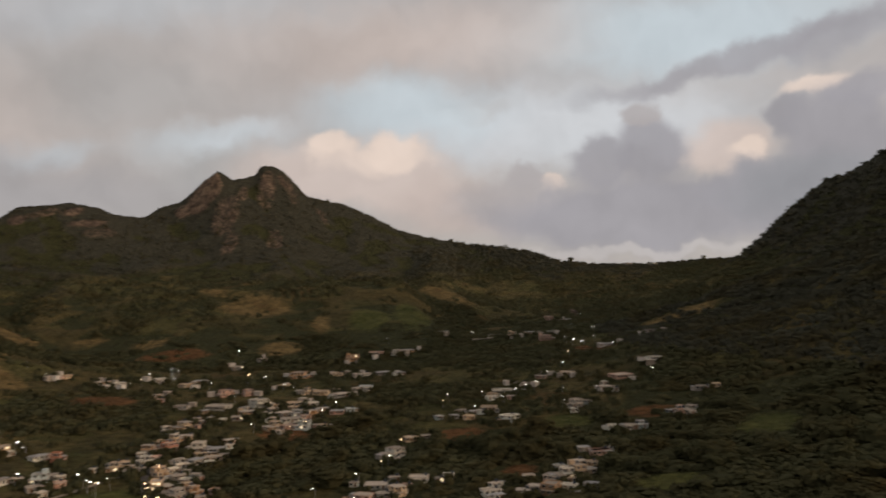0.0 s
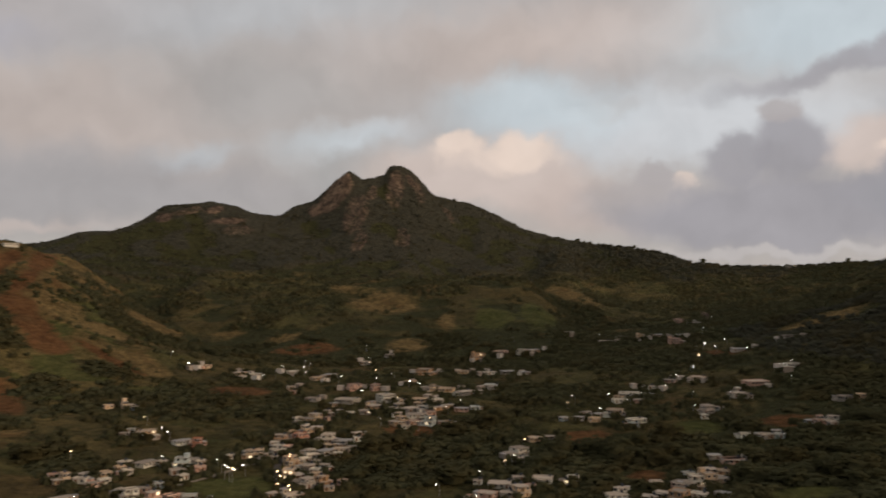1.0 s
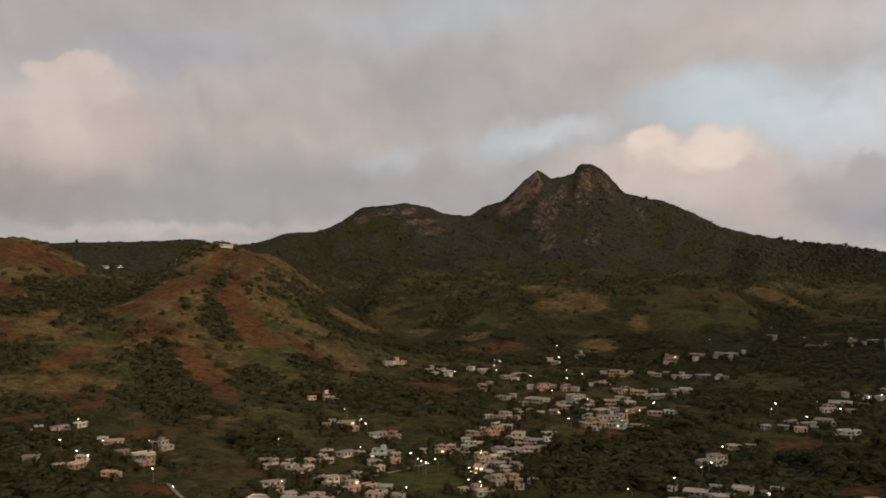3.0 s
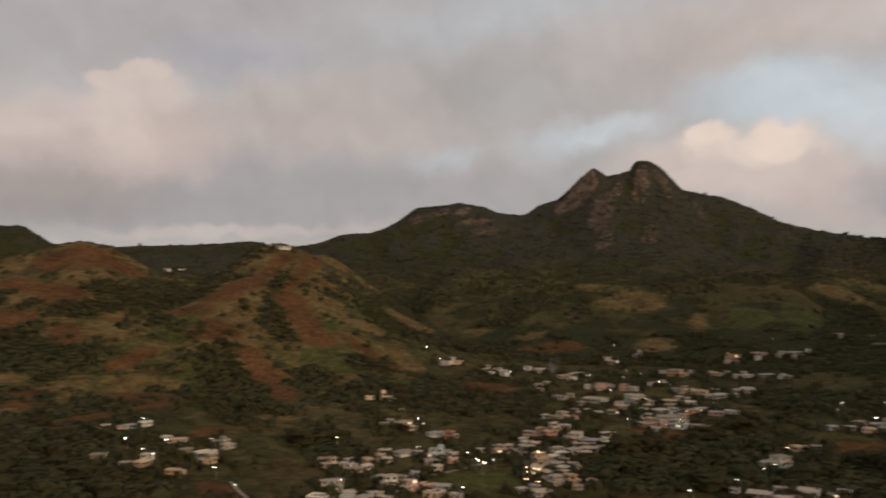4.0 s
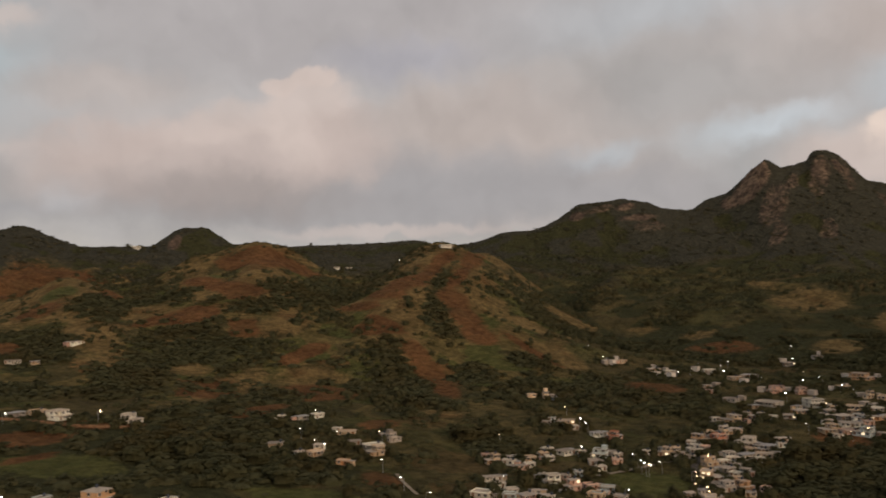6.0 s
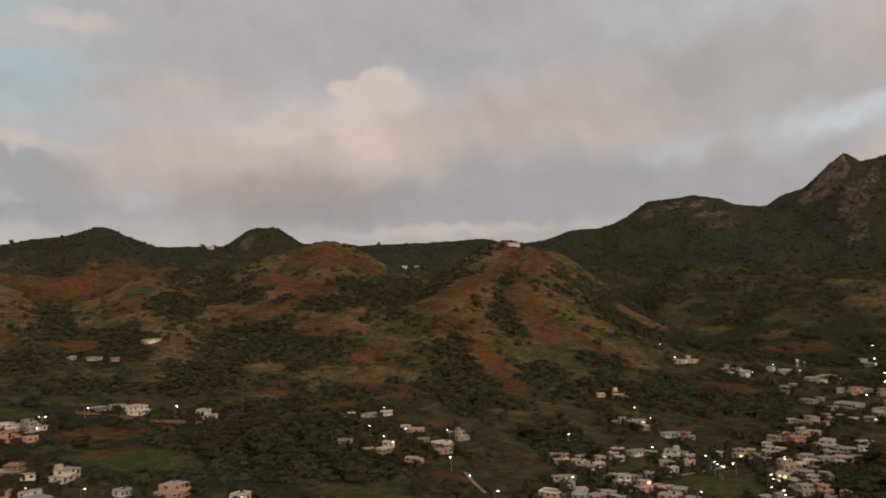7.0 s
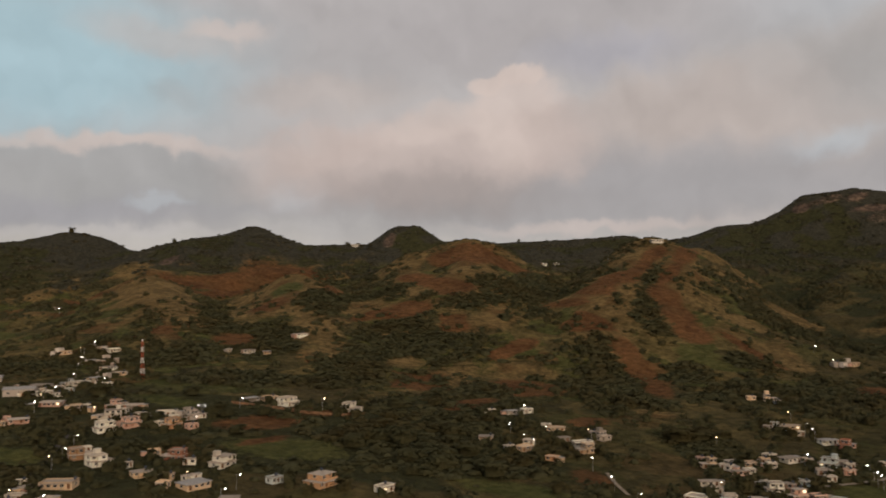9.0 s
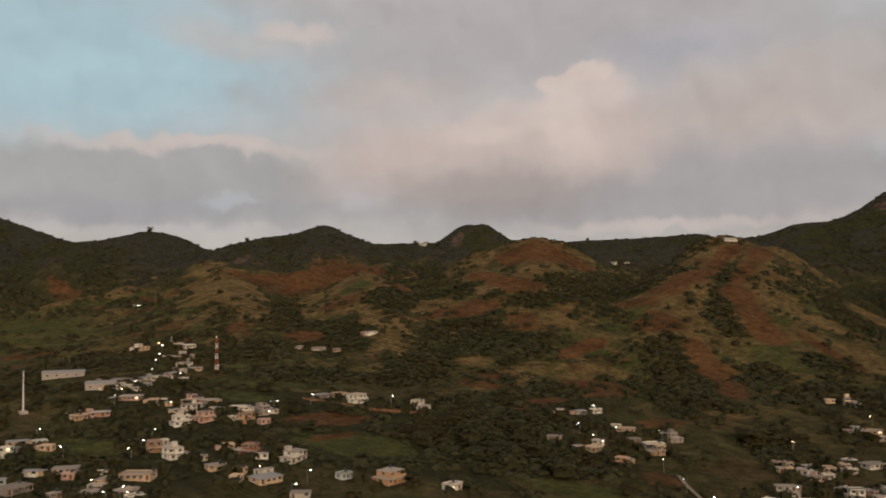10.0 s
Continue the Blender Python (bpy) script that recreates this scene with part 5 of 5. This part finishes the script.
def grow(name, places, heights, widths, lobes, leaves, size, kinds, label, seed, material=LEAVES):
    """Many crowns as one body of leaves."""
    rs = np.random.RandomState(seed)
    stock = [leaf_clump(rs, lobes, leaves, size) for _ in range(kinds)]
    out = np.empty((len(places), len(stock[0][0]), 3), np.float32)
    puff = np.empty_like(out)
    pick, turn = rs.randint(0, kinds, len(places)), rs.uniform(0, 6.283, len(places))
    for k in range(kinds):
        at = np.nonzero(pick == k)[0]
        c, s = np.cos(turn[at])[:, None], np.sin(turn[at])[:, None]
        q, p = stock[k]
        w, h = widths[at][:, None], heights[at][:, None]
        out[at] = np.stack([(q[:, 0] * c - q[:, 1] * s) * w + places[at, 0:1], (q[:, 0] * s + q[:, 1] * c) * w + places[at, 1:2], q[:, 2] * h + places[at, 2:3]], -1)
        puff[at] = np.stack([p[:, 0] * c - p[:, 1] * s, p[:, 0] * s + p[:, 1] * c, np.broadcast_to(p[:, 2], (len(at), len(p)))], -1)
    me = crown_mesh(name, out.reshape(-1, 3), puff.reshape(-1, 3))
    me.materials.append(material)
    return tagged(new(name, me), label, "woodland", kind="stuff")


def house_room(x, y):
    """Distance to the nearest house, counting the open ground on its valley side as near."""
    best = np.full(len(x), 1e9)
    for hx, hy, w in HOUSE_SPOTS:
        r = math.hypot(hx, hy)
        ux, uy = hx / r, hy / r
        along, across = (x - hx) * ux + (y - hy) * uy, -(x - hx) * uy + (y - hy) * ux
        d = np.hypot(np.where(along < 0, along * 0.42, along), across) - w * 0.6
        best = np.minimum(best, d)
    return best


def scatter(spacing, near, far, seed):
    rs = np.random.RandomState(seed)
    xs, ys = np.arange(-1900, 950, spacing), np.arange(30, 2120, spacing)
    x, y = [g.ravel() for g in np.meshgrid(xs, ys)]
    x, y = x + rs.uniform(-0.5, 0.5, len(x)) * spacing, y + rs.uniform(-0.5, 0.5, len(y)) * spacing
    r, a = np.hypot(x, y), np.degrees(np.arctan2(-x, y))
    keep = (r > near) & (r < far) & (a > -34) & (a < 88)
    x, y = x[keep], y[keep]
    z = sheet_z(x, y)
    r = np.hypot(x, y)
    fall = sheet_z(x * (1 + 14 / r), y * (1 + 14 / r)) - z
    keep = fall > -6.5
    return x[keep], y[keep], z[keep], rs


def thin(x, y, z, rs, dense, open_ground):
    """Which places bear a tree: woods on the high and steep ground and in the hollows, groups and gaps on the slopes, few on fields."""
    r, way = np.hypot(x, y), np.degrees(np.arctan2(-x, y))
    groups = rough_noise(x - 700, y + 350, 62, 3)
    n = woodiness(x, y, z) + 0.75 * groups
    chance = np.clip((n - 0.02) / 0.22, 0, 1) * (dense - open_ground) + open_ground
    chance = np.where((x > 180) & (z > 12), dense, chance)
    hill = (way > 29) & (r < 1480) & (r > 560) & (z < 112)
    chance = np.where(hill, open_ground + (dense - open_ground) * np.clip((n - 0.02) / 0.34, 0, 0.8), chance)
    slope = (way > 1) & (way <= 29) & (r > 930) & (z < 92)
    clumps = rough_noise(x + 130, y * 0.6 - 90, 85, 3) + 0.3 * groups
    chance = np.where(slope, open_ground * 0.6 + 0.85 * np.clip((clumps + 0.10) / 0.2, 0, 1), chance)
    high = (z > 120) | ((z > 84) & (way <= 29) & (r > 1300))
    chance = np.where(high & (rough_noise(x, y, 90, 3) > -0.42), np.where(r > 1250, dense - (dense - 0.4) * np.clip((way + 10 * rough_noise(x, y, 130, 3) + 1) / 6, 0, 1), dense), chance)
    chance = np.where((way > 50) & (r < 760), chance * 0.5, chance)
    dry = field_mask(x, y, DRY_FIELDS, 1.0)
    chance = np.where(dry, np.minimum(chance, 0.06 + 0.4 * np.clip(groups - 0.1, 0, 1)), chance)
    chance = np.where(field_mask(x, y, SOIL_FIELDS, 1.15), 0.03 + 0.35 * np.clip(groups - 0.05, 0, 1), chance)
    chance[field_mask(x, y, WOODED, 1.1)] = dense
    chance[field_mask(x, y, STRAW_PLOTS, 0.9)] = 0.05
    chance[field_mask(x, y, SCARS, 1.1)] = 0.02
    chance[field_mask(x, y, FAINT_ROCK, 1.0)] = 0.3
    chance[field_mask(x, y, ROCK_FACES, 1.0)] = 0.05
    chance[field_mask(x, y, GRASS_FIELDS, 1.15)] = 0.015
    return rs.rand(len(x)) < chance


x, y, z, rs = scatter(10.0, 1050, 2150, 21)
keep = thin(x, y, z, rs, 0.97, 0.14)
x, y, z = x[keep], y[keep], z[keep]
n = len(x)
thick = z > 105
wide = np.where(thick, rs.uniform(6.0, 11.0, n), rs.uniform(5.0, 11.5, n))
bare = thick & (np.degrees(np.arctan2(-x, y)) + 10 * rough_noise(x, y, 130, 3) > 2)
wide = np.where(thick & ~bare, rs.uniform(8.0, 13.0, n), wide)
tall = wide * rs.uniform(0.5, 0.8, n) * np.where(bare | (x > 330), 0.6, 1.0)
dark = (z + 34 * rough_noise(x, y, 120, 3) > 95) & ((np.hypot(x, y) > 1250) | (x > 180))
for some, name, material, label in ((dark, "mountain_forest", HAZED_FOREST, "dark evergreen forest covering the mountain sides"), (~dark, "slope_woods", HAZED_LEAVES, "olive green woods and scrub on the lower slopes")):
    grow(name, np.column_stack([x, y, z - np.where(bare, 0.4, 0.3) * tall])[some], tall[some], wide[some], 6, 15, 0.21, 9, label, 31, material)

x, y, z, rs = scatter(7.0, 240, 1050, 22)
keep = thin(x, y, z, rs, 0.92, 0.13)
room = house_room(x, y)
keep &= (room > 0.8) & ~((room < 12) & (rs.rand(len(room)) < 0.1))
x, y, z, room = x[keep], y[keep], z[keep], room[keep]
n = len(x)
# big shade trees in the stream woods, smaller ones on the slopes and in the gardens
wide = (3.5 + 9.5 * rs.rand(n) ** 1.6) * np.where(room < 7, 0.65, np.where(room < 20, 0.85, 1.0))
deep = field_mask(x, y, WOODED, 1.2) | (woodiness(x, y, z) > 0.16)
wide = np.where(deep & (room > 6), rs.uniform(9.0, 16.0, n), wide)
tall = wide * np.where(deep, rs.uniform(0.4, 0.65, n), rs.uniform(0.55, 0.9, n)) * np.where((x > 180) & (z > 120), 0.6, 1.0)
# the tallest near ones stand as single trees, the rest as one body of green
single = np.nonzero((np.hypot(x, y) < 640) & (tall > 4.2))[0]
single = single[rs.permutation(len(single))[:280]]
rest = np.setdiff1d(np.arange(n), single)
sunk = np.where(deep, 0.48, 0.32) * tall
east = (x > 180) & (z > 20)
for some, name, material, label in ((~east, "valley_woods", LEAVES, "mixed dark green trees and bushes filling the valley"), (east, "shaded_forest", HAZED_FOREST, "dense dark forest on the shaded mountain side")):
    some = rest[some[rest]]
    grow(name, np.column_stack([x, y, z - sunk])[some], tall[some], wide[some], 7, 34, 0.17, 12, label, 32, material)

# garden trees and hedges close round the houses
gx, gy, gh = [], [], []
for hx, hy, w in HOUSE_SPOTS:
    for k in range(int(rs.randint(4, 9))):
        a, d = rs.uniform(0, 6.283), w * 0.75 + rs.uniform(1.0, 7.0)
        gx.append(hx + d * math.cos(a))
        gy.append(hy + d * math.sin(a))
        gh.append(rs.uniform(2.2, 6.2))
gx, gy, gh = np.array(gx), np.array(gy), np.array(gh)
clear = np.ones(len(gx), bool)
for hx, hy, w in HOUSE_SPOTS:
    clear &= np.hypot(gx - hx, gy - hy) > w * 0.62 + 0.8
gx, gy, gh = gx[clear], gy[clear], gh[clear]
grow("garden_bushes", np.column_stack([gx, gy, sheet_z(gx, gy) - 0.15 * gh]), gh, gh * rs.uniform(0.9, 1.4, len(gh)), 5, 26, 0.22, 8, "green garden trees and hedges between the houses", 33)


def tree(seed, label):
    """A broad tree 8 m high: forked trunk and a crown of leaf tufts."""
    q = np.random.RandomState(seed)
    root = new("tree")
    v, f = [], []
    limbs = [((0, 0, -0.6), (q.uniform(-0.3, 0.3), q.uniform(-0.3, 0.3), 2.6), 0.34, 0.22)]
    top = limbs[0][1]
    for k in range(5):
        a = 6.283 * k / 5 + q.uniform(-0.4, 0.4)
        limbs.append((top, (top[0] + 1.9 * math.cos(a), top[1] + 1.9 * math.sin(a), q.uniform(4.4, 6.0)), 0.17, 0.06))
    for p0, p1, r0, r1 in limbs:
        b = len(v)
        for p, r in ((p0, r0), (p1, r1)):
            v += [(p[0] + r * math.cos(k * 1.0472), p[1] + r * math.sin(k * 1.0472), p[2]) for k in range(6)]
        f += [(b + k, b + (k + 1) % 6, b + 6 + (k + 1) % 6, b + 6 + k) for k in range(6)]
    me = bpy.data.meshes.new("trunk")
    me.from_pydata(v, [], f)
    part("trunk", me, BARK, root)
    quads, puff = leaf_clump(q, 9, 220, 0.1)
    part("crown", crown_mesh("crown", quads * np.array([9.5, 9.5, 7.6]) + np.array([0, 0, 0.9]), puff), LEAVES, root)
    return tagged(root, label, "tree", "valley trees")


TREE_LABELS = ["broad dark green tree with a ragged crown", "spreading olive green tree on the valley floor", "dense evergreen tree with a forked trunk", "dusky green tree with an uneven crown"]
stock = [tree(70 + k, TREE_LABELS[k]) for k in range(4)]
unused = list(stock)
for i in single:
    kind = stock[int(rs.randint(4))]
    m = pose(x[i], y[i], z[i], 0, 0, rs.uniform(0, 360)) @ Matrix.Diagonal((wide[i] / 9, wide[i] / 9, tall[i] / 7.4, 1))
    if kind in unused:
        unused.remove(kind)
        kind.matrix_basis = m
    else:
        one = copy_thing(kind, m)
        one.matrix_basis = m

# lone trees that stand up on the ridges
for px, py, high in RIDGE_TREES:
    one = copy_thing(stock[0], pose(0, 0, 0))
    one.matrix_basis = pose(px, py, ground_z(px, py), 0, 0, px) @ Matrix.Diagonal((high / 8, high / 8, high / 8, 1))
    tagged(one, "lone dark tree standing up on the ridge", "tree", "ridge trees")
